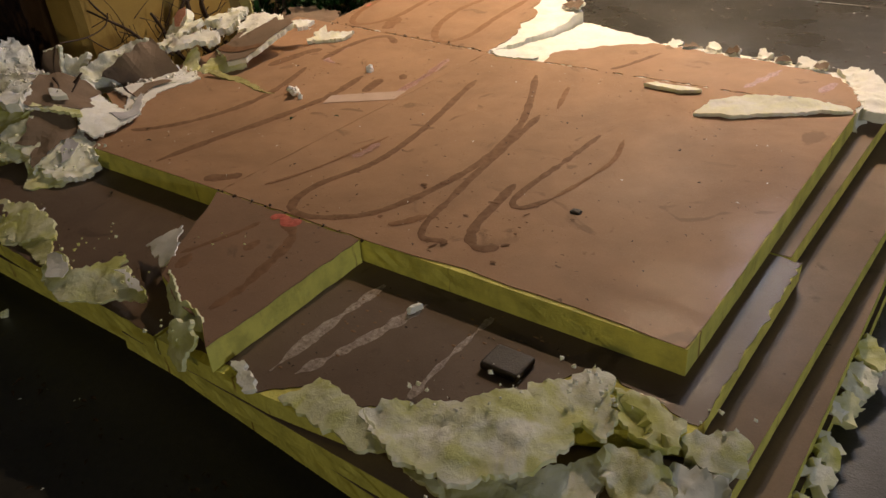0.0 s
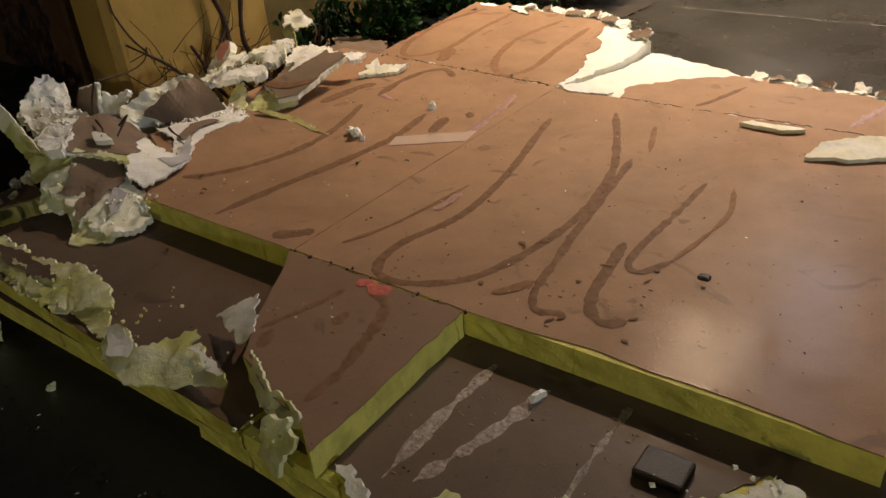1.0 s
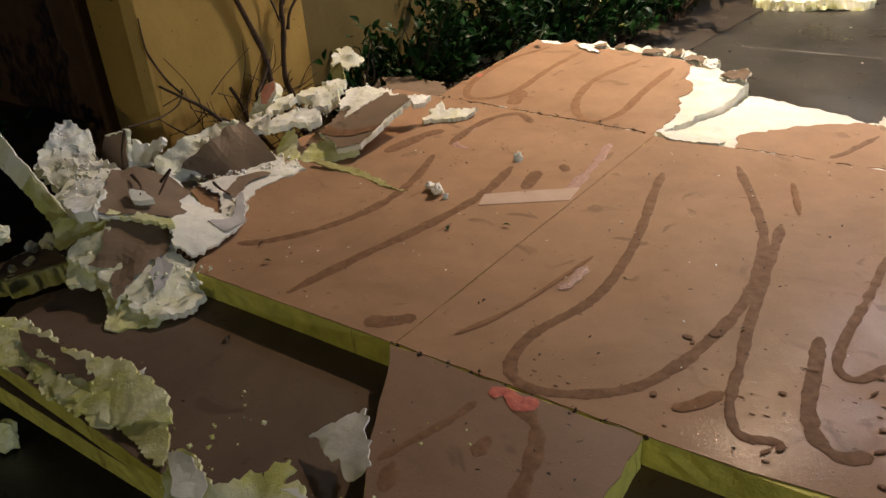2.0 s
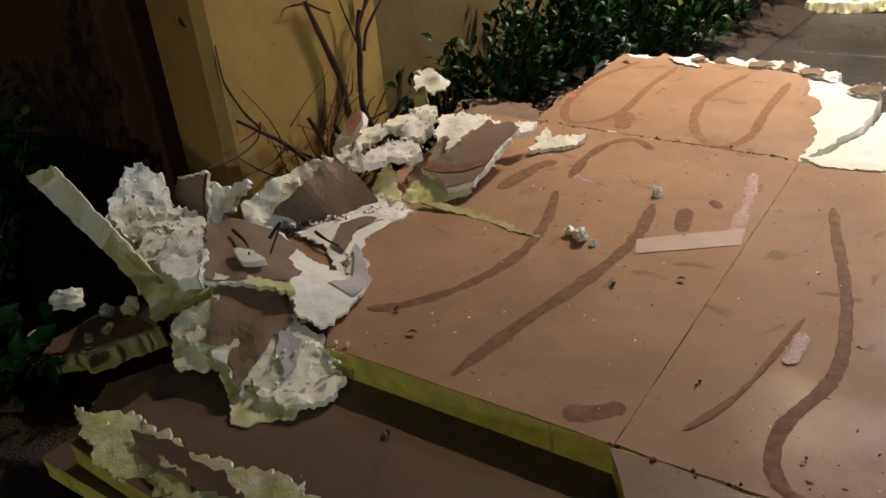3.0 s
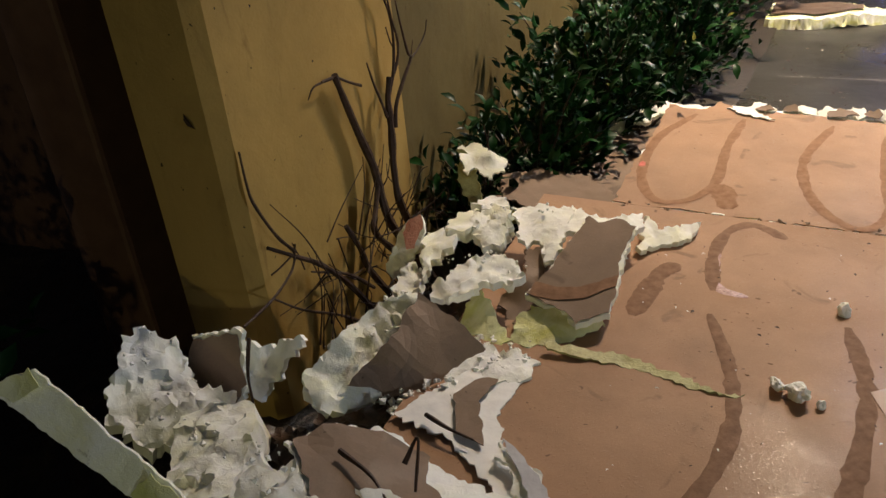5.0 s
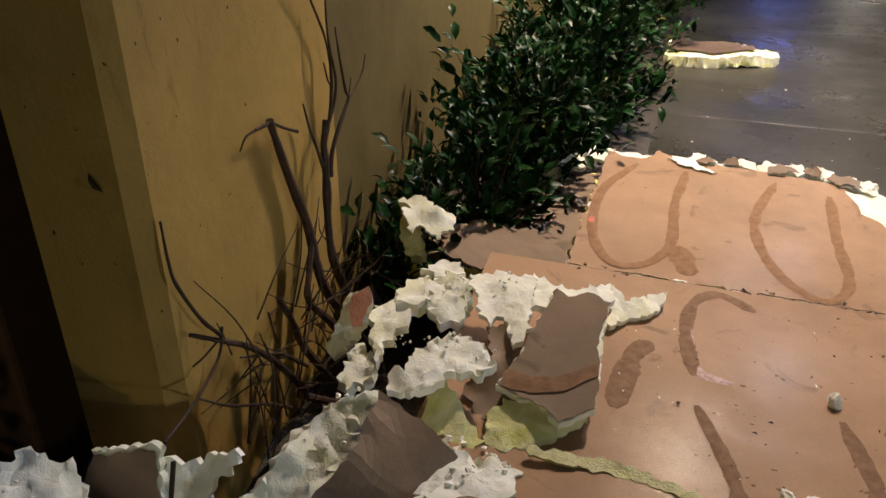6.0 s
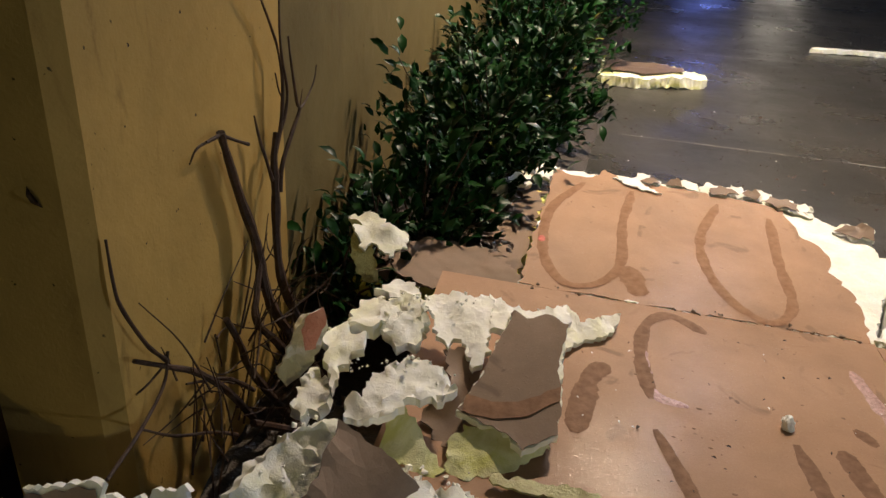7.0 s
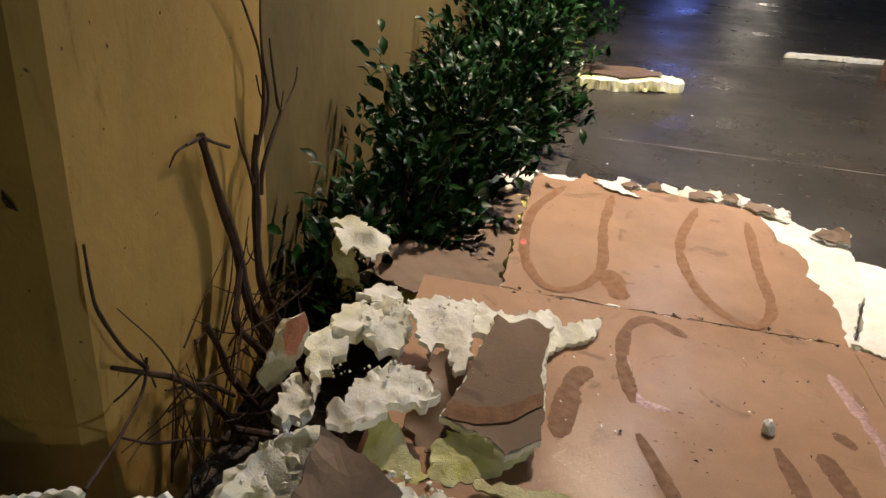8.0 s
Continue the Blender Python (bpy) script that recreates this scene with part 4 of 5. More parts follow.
torn_piece("rubble under hanging foam sheets, coloured dark for shade", [(-1.28, 0.3, 0.21), (-1.0, 0.33, 0.23), (-0.78, 0.2, 0.255), (-0.76, 0.05, 0.24), (-1.0, 0.0, 0.23), (-1.2, 0.04, 0.21)], 0.12, 136, (), GRIT_AND_SHADE, 0.02, 0.015, "foam_chunk", "foam chunk")
# white foam bared under the hedge by the low board
for k, (x, y, z) in enumerate(((-0.86, 1.93, 0.29), (-0.93, 1.86, 0.28), (-0.8, 2.0, 0.3), (-1.0, 1.78, 0.27), (-1.07, 1.66, 0.275))):
    torn_piece("white foam scrap caught under the hedge", [(x - 0.05, y - 0.02, z), (x, y + 0.03, z + 0.02), (x + 0.06, y + 0.03, z + 0.01), (x + 0.03, y - 0.03, z - 0.01)], 0.015, 140 + k, (), FOAM_WHITE, 0.006, 0.004, "foam_chunk", "foam chunk")

# slivers, tape, crumbs on the boards
torn_piece("wet yellow-green foam sliver stuck to the board", [(-0.76, 0.595, 0.305), (-0.653, 0.609, 0.292), (-0.545, 0.594, 0.2885), (-0.447, 0.555, 0.287), (-0.408, 0.566, 0.2865), (-0.415, 0.55, 0.286), (-0.5, 0.558, 0.286), (-0.6, 0.586, 0.287), (-0.76, 0.575, 0.298)], 0.005, 151, (), SLIVER, 0.003, 0.002, "foam_sliver", "foam sliver")
tape = thing("tape_strip", "pale translucent tape strip stuck on the board", "tape")
slab("film", [(-0.216, 0.635, 0.2845), (-0.02, 0.782, 0.2845), (-0.008, 0.7, 0.2845), (-0.193, 0.573, 0.2845)], 0.0006, TAPE, tape, "", 0.03, 0.001, zf=lambda x, y: bow(x, y) + 0.0018)
torn_piece("pale foam wedge lying on the board edge", [(0.85, 0.975, 0.293), (0.87, 1.05, 0.304), (0.96, 1.13, 0.312), (1.1, 1.17, 0.31), (1.2, 1.19, 0.296), (1.215, 1.17, 0.29), (1.1, 1.1, 0.293), (0.95, 1.0, 0.293)], 0.012, 152, (), FOAM, 0.004, 0.004, "foam_sliver", "foam sliver", jag=0.004)
torn_piece("thin foam sliver lying on the board", [(0.636, 1.132, 0.294), (0.662, 1.155, 0.296), (0.807, 1.155, 0.294), (0.759, 1.12, 0.292)], 0.012, 153, (), FOAM, 0.003, 0.003, "foam_sliver", "foam sliver", jag=0.003)
torn_piece("white foam scrap at the torn board end", [(1.1, 1.5, 0.29), (1.19, 1.5, 0.3), (1.27, 1.4, 0.29), (1.3, 1.25, 0.27), (1.24, 1.22, 0.275), (1.17, 1.38, 0.285)], 0.03, 154, (), FOAM_WHITE, 0.01, 0.008, "foam_chunk", "foam chunk")
torn_piece("upright white paper scrap on the soaked board", [(0.007, -0.239, 0.245), (0.042, -0.207, 0.268), (0.083, -0.175, 0.29), (0.136, -0.231, 0.288), (0.161, -0.268, 0.28), (0.148, -0.288, 0.262), (0.084, -0.262, 0.255)], 0.003, 155, (), PAPER_BACK, 0.003, 0.006, "facer_scrap", "paper scrap")
for k, (x, y, z, a, b, c) in enumerate(((-0.255, 0.87, 0.291, 0.018, 0.014, 0.011), (-0.326, 0.582, 0.296, 0.026, 0.018, 0.016), (-0.36, 0.6, 0.293, 0.02, 0.012, 0.01), (-0.29, 0.57, 0.288, 0.01, 0.008, 0.006), (0.695, -0.09, 0.225, 0.012, 0.022, 0.007))):
    ob = lump("foam_crumb", (x, y, z), (a, b, c), FOAM_WHITE, None, "", 3 + k, 0.4, 3)
    tagged(ob, "small pale foam crumb lying on a board", "foam crumb", "foam crumbs")
# a low dark lump in place of a real hole through the facer
plug = lump("hole_lump", (0.832, 0.331, 0.281), (0.016, 0.013, 0.006), HOLE, None, "", 0, 0.2, 2)
tagged(plug, "dark round lump standing in for a hole in the facer", "plug")
# near-black block put where the exposed board has a dark hole
block = box("hole_block", 0.905, 0.985, -0.17, -0.105, 0.219, 0.236, HOLE, None, "", 0.005)
tagged(block, "small near-black block marking a dark hole in the exposed board", "block")

# rough broken edge along the front
torn_piece("yellow-green arching foam strip along the front edge", [(-0.926, -0.322, 0.238), (-0.746, -0.323, 0.24), (-0.615, -0.333, 0.245), (-0.496, -0.371, 0.243), (-0.423, -0.358, 0.245), (-0.357, -0.329, 0.25), (-0.244, -0.34, 0.248), (-0.201, -0.364, 0.24), (-0.171, -0.403, 0.228), (-0.3, -0.384, 0.228), (-0.403, -0.389, 0.23), (-0.564, -0.38, 0.23), (-0.67, -0.365, 0.23), (-0.849, -0.361, 0.23)], 0.006, 188, (), FOAM_OLD, 0.004, 0.006, jag=0.008)
torn_piece("thin white paper tongue on the soaked board", [(-0.429, -0.345, 0.235), (-0.402, -0.303, 0.245), (-0.389, -0.266, 0.252), (-0.378, -0.277, 0.25), (-0.38, -0.318, 0.24), (-0.385, -0.337, 0.235)], 0.003, 189, (), PAPER_BACK, 0.002, 0.004, "facer_scrap", "paper scrap", jag=0.004)
torn_piece("yellow-green torn facer ribbon along the front edge", [(-0.89, -0.335, 0.232), (-0.81, -0.28, 0.24), (-0.7, -0.295, 0.243), (-0.598, -0.3, 0.247), (-0.5, -0.29, 0.26), (-0.4, -0.285, 0.272), (-0.3, -0.3, 0.265), (-0.22, -0.335, 0.25), (-0.35, -0.4, 0.228), (-0.532, -0.395, 0.224), (-0.764, -0.385, 0.222)], 0.008, 161,
           [[(-0.758, -0.318, 0.24), (-0.654, -0.306, 0.244), (-0.515, -0.315, 0.25), (-0.43, -0.344, 0.246), (-0.549, -0.352, 0.238), (-0.68, -0.35, 0.234)]], FOAM_OLD, 0.005, 0.006, jag=0.009, skin=FACER_WET)
torn_piece("white and yellow peeled foam flap on the front edge", [(-0.165, -0.391, 0.25), (-0.131, -0.38, 0.262), (-0.028, -0.402, 0.258), (0.018, -0.354, 0.264), (0.043, -0.314, 0.278), (0.064, -0.322, 0.275), (0.058, -0.366, 0.262), (0.08, -0.334, 0.266), (0.197, -0.372, 0.258), (0.21, -0.376, 0.245), (0.078, -0.437, 0.226), (0.017, -0.466, 0.223), (-0.038, -0.461, 0.226), (-0.113, -0.439, 0.232)], 0.007, 162,
           [([(-0.155, -0.39, 0.251), (-0.124, -0.385, 0.262), (-0.033, -0.403, 0.257), (-0.027, -0.428, 0.247), (-0.076, -0.444, 0.24)], PAPER_BACK, "white paper backing"), ([(0.074, -0.356, 0.266), (0.094, -0.343, 0.267), (0.195, -0.373, 0.258), (0.188, -0.38, 0.255), (0.143, -0.38, 0.258)], PAPER_BACK, "white paper backing")], FOAM_OLD, 0.005, 0.006, jag=0.008)
torn_piece("yellow-green peeled foam flap standing on the edge", [(0.207, -0.323, 0.29), (0.268, -0.342, 0.29), (0.32, -0.371, 0.287), (0.367, -0.369, 0.286), (0.42, -0.396, 0.284), (0.429, -0.405, 0.27), (0.386, -0.408, 0.255), (0.314, -0.388, 0.258), (0.256, -0.359, 0.27)], 0.006, 163, (), FOAM_OLD, 0.004, 0.010, jag=0.006)
torn_piece("small pale foam tongue on the front edge", [(0.37, -0.425, 0.285), (0.42, -0.42, 0.3), (0.45, -0.445, 0.27), (0.43, -0.47, 0.22), (0.37, -0.46, 0.22)], 0.01, 164, (), FOAM_OLD, 0.005, 0.005)
torn_piece("white narrow foam sliver beside the board corner", [(0.5, -0.41, 0.232), (0.53, -0.4, 0.236), (0.6, -0.435, 0.228), (0.58, -0.45, 0.222)], 0.012, 165, (), FOAM_WHITE, 0.003, 0.003, "foam_sliver", "foam sliver")
torn_piece("yellow-green bent foam corner on the front edge", [(0.656, -0.429, 0.229), (0.684, -0.381, 0.235), (0.693, -0.359, 0.242), (0.731, -0.361, 0.242), (0.803, -0.372, 0.237), (0.851, -0.396, 0.23), (0.896, -0.411, 0.223), (0.858, -0.437, 0.22), (0.806, -0.434, 0.222), (0.729, -0.435, 0.224)], 0.010, 166, (), FOAM_OLD, 0.004, 0.006, jag=0.006)
torn_piece("broad wave of torn pale foam along the front", [(0.808, -0.377, 0.241), (0.842, -0.328, 0.244), (0.932, -0.287, 0.246), (0.989, -0.237, 0.248), (1.028, -0.174, 0.25), (1.069, -0.132, 0.253), (1.087, -0.088, 0.26), (1.127, -0.097, 0.257), (1.182, -0.173, 0.246), (1.167, -0.22, 0.241), (1.134, -0.196, 0.244), (1.116, -0.218, 0.244), (1.134, -0.269, 0.237), (1.11, -0.331, 0.234), (1.06, -0.38, 0.233), (1.004, -0.418, 0.232), (0.941, -0.429, 0.233), (0.906, -0.421, 0.237)], 0.012, 167, (), FOAM_FRONT, 0.009, 0.014, freq=22.0, jag=0.010)
torn_piece("yellow-green torn foam knots beside the wave", [(1.141, -0.119, 0.255), (1.201, -0.108, 0.25), (1.268, -0.119, 0.238), (1.276, -0.168, 0.222), (1.236, -0.183, 0.225), (1.193, -0.178, 0.235)], 0.025, 186, (), FOAM_OLD, 0.014, 0.010, jag=0.009)
torn_piece("crumpled foam and paper below the knots", [(1.174, -0.228, 0.212), (1.213, -0.193, 0.215), (1.259, -0.192, 0.21), (1.293, -0.207, 0.2), (1.3, -0.263, 0.185), (1.256, -0.303, 0.185), (1.211, -0.267, 0.195)], 0.03, 187, (), FOAM_FRONT, 0.018, 0.010, freq=26.0, jag=0.010)
torn_piece("second layer of torn pale foam below the wave", [(0.891, -0.396, 0.185), (0.98, -0.391, 0.19), (1.045, -0.359, 0.195), (1.103, -0.303, 0.198), (1.163, -0.225, 0.203), (1.204, -0.257, 0.193), (1.202, -0.322, 0.18), (1.148, -0.411, 0.173), (1.093, -0.434, 0.172), (1.009, -0.418, 0.176)], 0.03, 168, (), FOAM_FRONT, 0.008, 0.010, freq=22.0)
torn_piece("white broken foam chunk at the board corner", [(1.273, -0.127, 0.222), (1.311, -0.097, 0.226), (1.368, -0.092, 0.22), (1.371, -0.136, 0.205), (1.332, -0.166, 0.2), (1.287, -0.159, 0.208)], 0.04, 169, (), FOAM_FRONT, 0.010, 0.004, "foam_chunk", "foam chunk")
torn_piece("white paper scrap below the broken corner", [(1.271, -0.179, 0.205), (1.314, -0.17, 0.205), (1.356, -0.166, 0.2), (1.377, -0.195, 0.18), (1.325, -0.237, 0.175), (1.284, -0.215, 0.19)], 0.008, 170, (), PAPER_BACK, 0.008, 0.010, "facer_scrap", "paper scrap")
rng = random.Random(12)
for k in range(11):
    y, w = -0.06 + 0.055 * k + rng.uniform(-0.02, 0.02), rng.uniform(0.02, 0.055)
    z = 0.05 + rng.uniform(0, 0.025)
    torn_piece("ragged pale foam bit beside the lowest board", [(1.425, y, z + 0.01), (1.43 + w * 0.3, y + w, z + 0.006), (1.435 + w, y + w * 0.8, z - 0.015), (1.43 + w * 0.9, y - w * 0.3, z - 0.02)], 0.03, 171 + k, (), FOAM if k % 3 else FOAM_OLD, 0.009, 0.004, "foam_chunk", "foam chunk", jag=0.012)


rng = random.Random(31)
for k, (x, y, w) in enumerate(((-0.47, 1.865, 0.05), (-0.4, 1.875, 0.04), (-0.27, 1.865, 0.055), (-0.18, 1.87, 0.04), (-0.1, 1.84, 0.06), (0.08, 1.73, 0.07), (0.62, 1.55, 0.04), (0.77, 1.535, 0.05), (0.93, 1.525, 0.04), (1.05, 1.505, 0.04))):
    z = (rise(x, y) if x < 0.1 else 0.282) + 0.003
    up, w, twist = rng.uniform(0.008, 0.028), w * rng.uniform(0.55, 0.9), rng.uniform(-0.7, 0.7)

    def at(u, v, h, x=x, y=y, z=z, w=w, up=up, twist=twist):
        return (x + w * (u * math.cos(twist) - v * math.sin(twist)), y + w * (u * math.sin(twist) + v * math.cos(twist)), z + h * up)
    rim = [(-1, -0.3, 0), (-0.75, 0.35, 0.6), (-0.2, 0.3, 0.5), (0.1, 0.6, 1), (0.8, 0.25, 0.7), (1, -0.4, 0), (0.3, -0.45, 0.1), (0.1, -0.7, 0.05)]
    rim = [(u * rng.uniform(0.75, 1.15), v * rng.uniform(0.7, 1.2), h) for u, v, h in rim]
    torn_piece("brown facer scrap curling up at the torn edge", [at(*p) for p in rim], 0.006, 200 + k,
               [[at(u * 0.95, v * 0.9 - 0.06, h) for u, v, h in rim]], FOAM_WHITE, 0.005, 0.004, "facer_curl", "paper scrap", "curled scraps on the far edge", jag=0.009)
for k, (x, y) in enumerate(((-0.5, 1.88), (-0.36, 1.88), (-0.3, 1.875), (-0.23, 1.88), (-0.15, 1.87), (-0.05, 1.82), (0.55, 1.565), (0.69, 1.55), (0.86, 1.545), (1.0, 1.52), (1.15, 1.49))):
    z = rise(x, y) if x < 0.1 else 0.283
    torn_piece("ragged white foam bit on the torn far edge", [(x - 0.03, y - 0.02, z), (x - 0.01, y + 0.025, z + 0.016), (x + 0.03, y + 0.02, z + 0.01), (x + 0.025, y - 0.025, z)], 0.018, 240 + k, (), FOAM_WHITE, 0.009, 0.0, "foam_crumb", "foam crumb", "ragged far edge", jag=0.012)
torn_piece("white paper tongue on the far board edge", [(-0.58, 1.85, 0.365), (-0.52, 1.86, 0.366), (-0.44, 1.79, 0.356), (-0.5, 1.8, 0.358)], 0.004, 215, (), PAPER_BACK, 0.003, 0.004, "facer_scrap", "paper scrap")
torn_piece("white foam shred at the seam of two boards", [(0.0, 1.24, 0.287), (0.06, 1.26, 0.29), (0.2, 1.24, 0.287), (0.19, 1.215, 0.285), (0.05, 1.2, 0.285)], 0.006, 216, (), FOAM_WHITE, 0.003, 0.002, "foam_sliver", "foam sliver")

# bits lying in the bed and on the ground
for k, (x, y, z, a, b, c) in enumerate(((-1.34, -0.08, 0.225, 0.022, 0.03, 0.045), (-1.18, -0.02, 0.215, 0.022, 0.02, 0.02), (-1.3, -0.02, 0.17, 0.016, 0.02, 0.014), (-1.24, -0.06, 0.16, 0.012, 0.018, 0.01), (-1.26, -0.1, 0.15, 0.014, 0.012, 0.01),
                                        (-1.42, -0.16, 0.13, 0.04, 0.02, 0.02), (-1.22, -0.12, 0.14, 0.03, 0.012, 0.01), (-0.84, -0.44, 0.05, 0.05, 0.035, 0.045), (-0.76, -0.42, 0.04, 0.04, 0.03, 0.03), (-0.43, -0.446, 0.01, 0.012, 0.01, 0.012))):
    ob = lump("foam_crumb", (x, y, z), (a, b, c), FOAM if k < 7 else FOAM_OLD, None, "", 30 + k, 0.45, 3)
    tagged(ob, "pale broken foam lump lying in the bed", "foam crumb", "foam crumbs")
torn_piece("dark brown board fragment half buried in the bed", [(-1.45, -0.2, 0.1), (-1.2, -0.14, 0.145), (-1.12, 0.0, 0.16), (-1.35, 0.04, 0.14)], 0.05, 220, [[(-1.43, -0.19, 0.104), (-1.21, -0.135, 0.146), (-1.13, -0.005, 0.16), (-1.34, 0.035, 0.14)]], FOAM_OLD, 0.004, 0.006)
torn_piece("dark brown board fragment beside the stack", [(-1.04, -0.2, 0.165), (-0.95, -0.09, 0.18), (-0.8, -0.1, 0.185), (-0.82, -0.32, 0.175), (-0.98, -0.3, 0.16)], 0.05, 221, [[(-1.03, -0.2, 0.166), (-0.945, -0.095, 0.18), (-0.81, -0.105, 0.184), (-0.83, -0.315, 0.175), (-0.975, -0.295, 0.161)]], FOAM_OLD, 0.004, 0.006)

# down the walkway
torn_piece("broken foam slab with brown top on the walkway", [(-0.62, 4.42, 0.060), (-0.4, 4.38, 0.070), (-0.15, 4.46, 0.070), (0.03, 4.55, 0.055), (0.04, 4.68, 0.055), (-0.15, 4.78, 0.070), (-0.6, 4.8, 0.070)], 0.062, 230, [[(-0.6, 4.5, 0.072), (-0.35, 4.46, 0.078), (-0.1, 4.56, 0.076), (-0.1, 4.74, 0.076), (-0.58, 4.78, 0.075)]], FOAM_FRONT, 0.012, 0.012, side=0.007, jag=0.012, skin=FACER_WET)
torn_piece("pale thin foam strip lying on the walkway", [(0.95, 6.02, 0.03), (1.25, 6.06, 0.035), (1.75, 6.12, 0.03), (1.75, 6.2, 0.03), (1.3, 6.16, 0.03), (1.0, 6.12, 0.03)], 0.028, 231, (), FOAM, 0.004, 0.004, "foam_sliver", "foam sliver")
bm = bmesh.new()
bmesh.ops.create_cone(bm, cap_ends=True, segments=20, radius1=0.1, radius2=0.09, depth=3.39)
bmesh.ops.translate(bm, vec=(1.62, 5.6, 1.695), verts=bm.verts)
tagged(part("canopy_post", bm, POST, None), "dark round post standing on the walkway", "post")


# ---------------------------------------------------------------- plants
def leaf_into(verts, faces, p, d, up, length, width):
    d = d.normalized()
    s = d.cross(up)
    if s.length < 1e-3:
        s = Vector((1, 0, 0))
    s.normalize()
    nrm = s.cross(d)
    k = len(verts)
    for f, w, h in ((0, 0.06, 0), (0.3, 0.85, 0.1), (0.62, 0.95, 0.08), (1, 0.04, -0.06)):
        c = p + d * length * f + nrm * length * h
        verts.append(c - s * width * w / 2 + nrm * width * 0.16 * w)
        verts.append(c)
        verts.append(c + s * width * w / 2 + nrm * width * 0.16 * w)
    for i in range(3):
        a = k + 3 * i
        faces.append((a, a + 1, a + 4, a + 3))
        faces.append((a + 1, a + 2, a + 5, a + 4))


def shrub(place, size, leaves, seed, label, leaf=(0.055, 0.025), group="hedge shrubs"):
    rng = random.Random(seed)
    t = thing("hedge_shrub", label, "shrub", group)
    base = Vector(place)
    verts, faces, sv, sf = [], [], [], []
    twigs = []
    for i in range(34):
        a, e = rng.uniform(0, 2 * math.pi), rng.uniform(0.15, 1.0)
        tip = base + Vector((math.cos(a) * size[0] * math.sqrt(1 - 0.6 * e * e) * rng.uniform(0.6, 1.05), math.sin(a) * size[1] * math.sqrt(1 - 0.6 * e * e) * rng.uniform(0.6, 1.05), size[2] * (0.25 + 0.78 * e) * rng.uniform(0.85, 1.1)))
        root = base + Vector((rng.uniform(-0.05, 0.05), rng.uniform(-0.07, 0.07), 0))
        mid = root.lerp(tip, 0.5) + Vector((rng.uniform(-0.04, 0.04), rng.uniform(-0.04, 0.04), 0.06))
        tube_into(sv, sf, [root, mid, tip], 0.006, 0.0016, 5, 4)
        twigs.append((root, mid, tip))
    for i in range(leaves):
        root, mid, tip = rng.choice(twigs)
        f = 1 - rng.random() ** 1.7 * 0.75
        p = mid.lerp(tip, (f - 0.5) * 2) if f > 0.5 else root.lerp(mid, f * 2)
        out = Vector((p.x - base.x, p.y - base.y, 0.12 + 0.3 * (p.z - base.z)))
        p = p + Vector((rng.gauss(0, 0.035), rng.gauss(0, 0.035), rng.gauss(0, 0.03)))
        p.z = max(p.z, base.z + 0.03)
        d = (out.normalized() * 0.8 + Vector((rng.gauss(0, 0.6), rng.gauss(0, 0.6), rng.gauss(0.05, 0.5)))).normalized()
        up = Vector((rng.gauss(0, 0.45), rng.gauss(0, 0.45), 1))
        k = rng.uniform(0.6, 1.25)
        leaf_into(verts, faces, p, d, up, leaf[0] * k, leaf[1] * k)
    link_mesh("twig_frame", sv, sf, BARK, t, "thin dark twigs")
    link_mesh("foliage", verts, faces, LEAF, t, "glossy dark green leaves", True)
    return t


hedge_row = ((-1.22, 1.28, 0.1, 0.14, 0.36, 260), (-1.13, 1.55, 0.2, 0.2, 0.44, 620), (-1.06, 1.98, 0.26, 0.3, 0.55, 1100), (-1.0, 2.5, 0.32, 0.34, 0.58, 1200), (-0.99, 3.15, 0.36, 0.4, 0.58, 1300), (-0.96, 3.85, 0.38, 0.42, 0.6, 1300),
             (-0.92, 4.6, 0.4, 0.45, 0.62, 1200), (-0.85, 5.4, 0.42, 0.5, 0.62, 1200), (-0.75, 6.3, 0.46, 0.55, 0.65, 1100), (-0.65, 7.3, 0.46, 0.6, 0.65, 1000), (-0.6, 8.5, 0.5, 0.7, 0.7, 900))
for k, (x, y, a, b, c, n) in enumerate(hedge_row):
    shrub((x + 0.02, y, 0.03), (a * 1.2, b, c * 1.1), int(n * 1.35), 300 + k, "dense hedge shrub with wet glossy dark leaves")
for k, (x, y, a, b, c, n) in enumerate(((-1.95, 0.0, 0.3, 0.35, 0.62, 700), (-1.75, -0.55, 0.35, 0.35, 0.5, 700), (-1.35, -0.42, 0.22, 0.25, 0.28, 420), (-2.5, -0.2, 0.4, 0.5, 0.8, 500))):
    shrub((x, y, 0.02), (a, b, c), n, 330 + k, "shadowed leafy shrub in the dark bed", (0.06, 0.03), "shadowed shrubs")

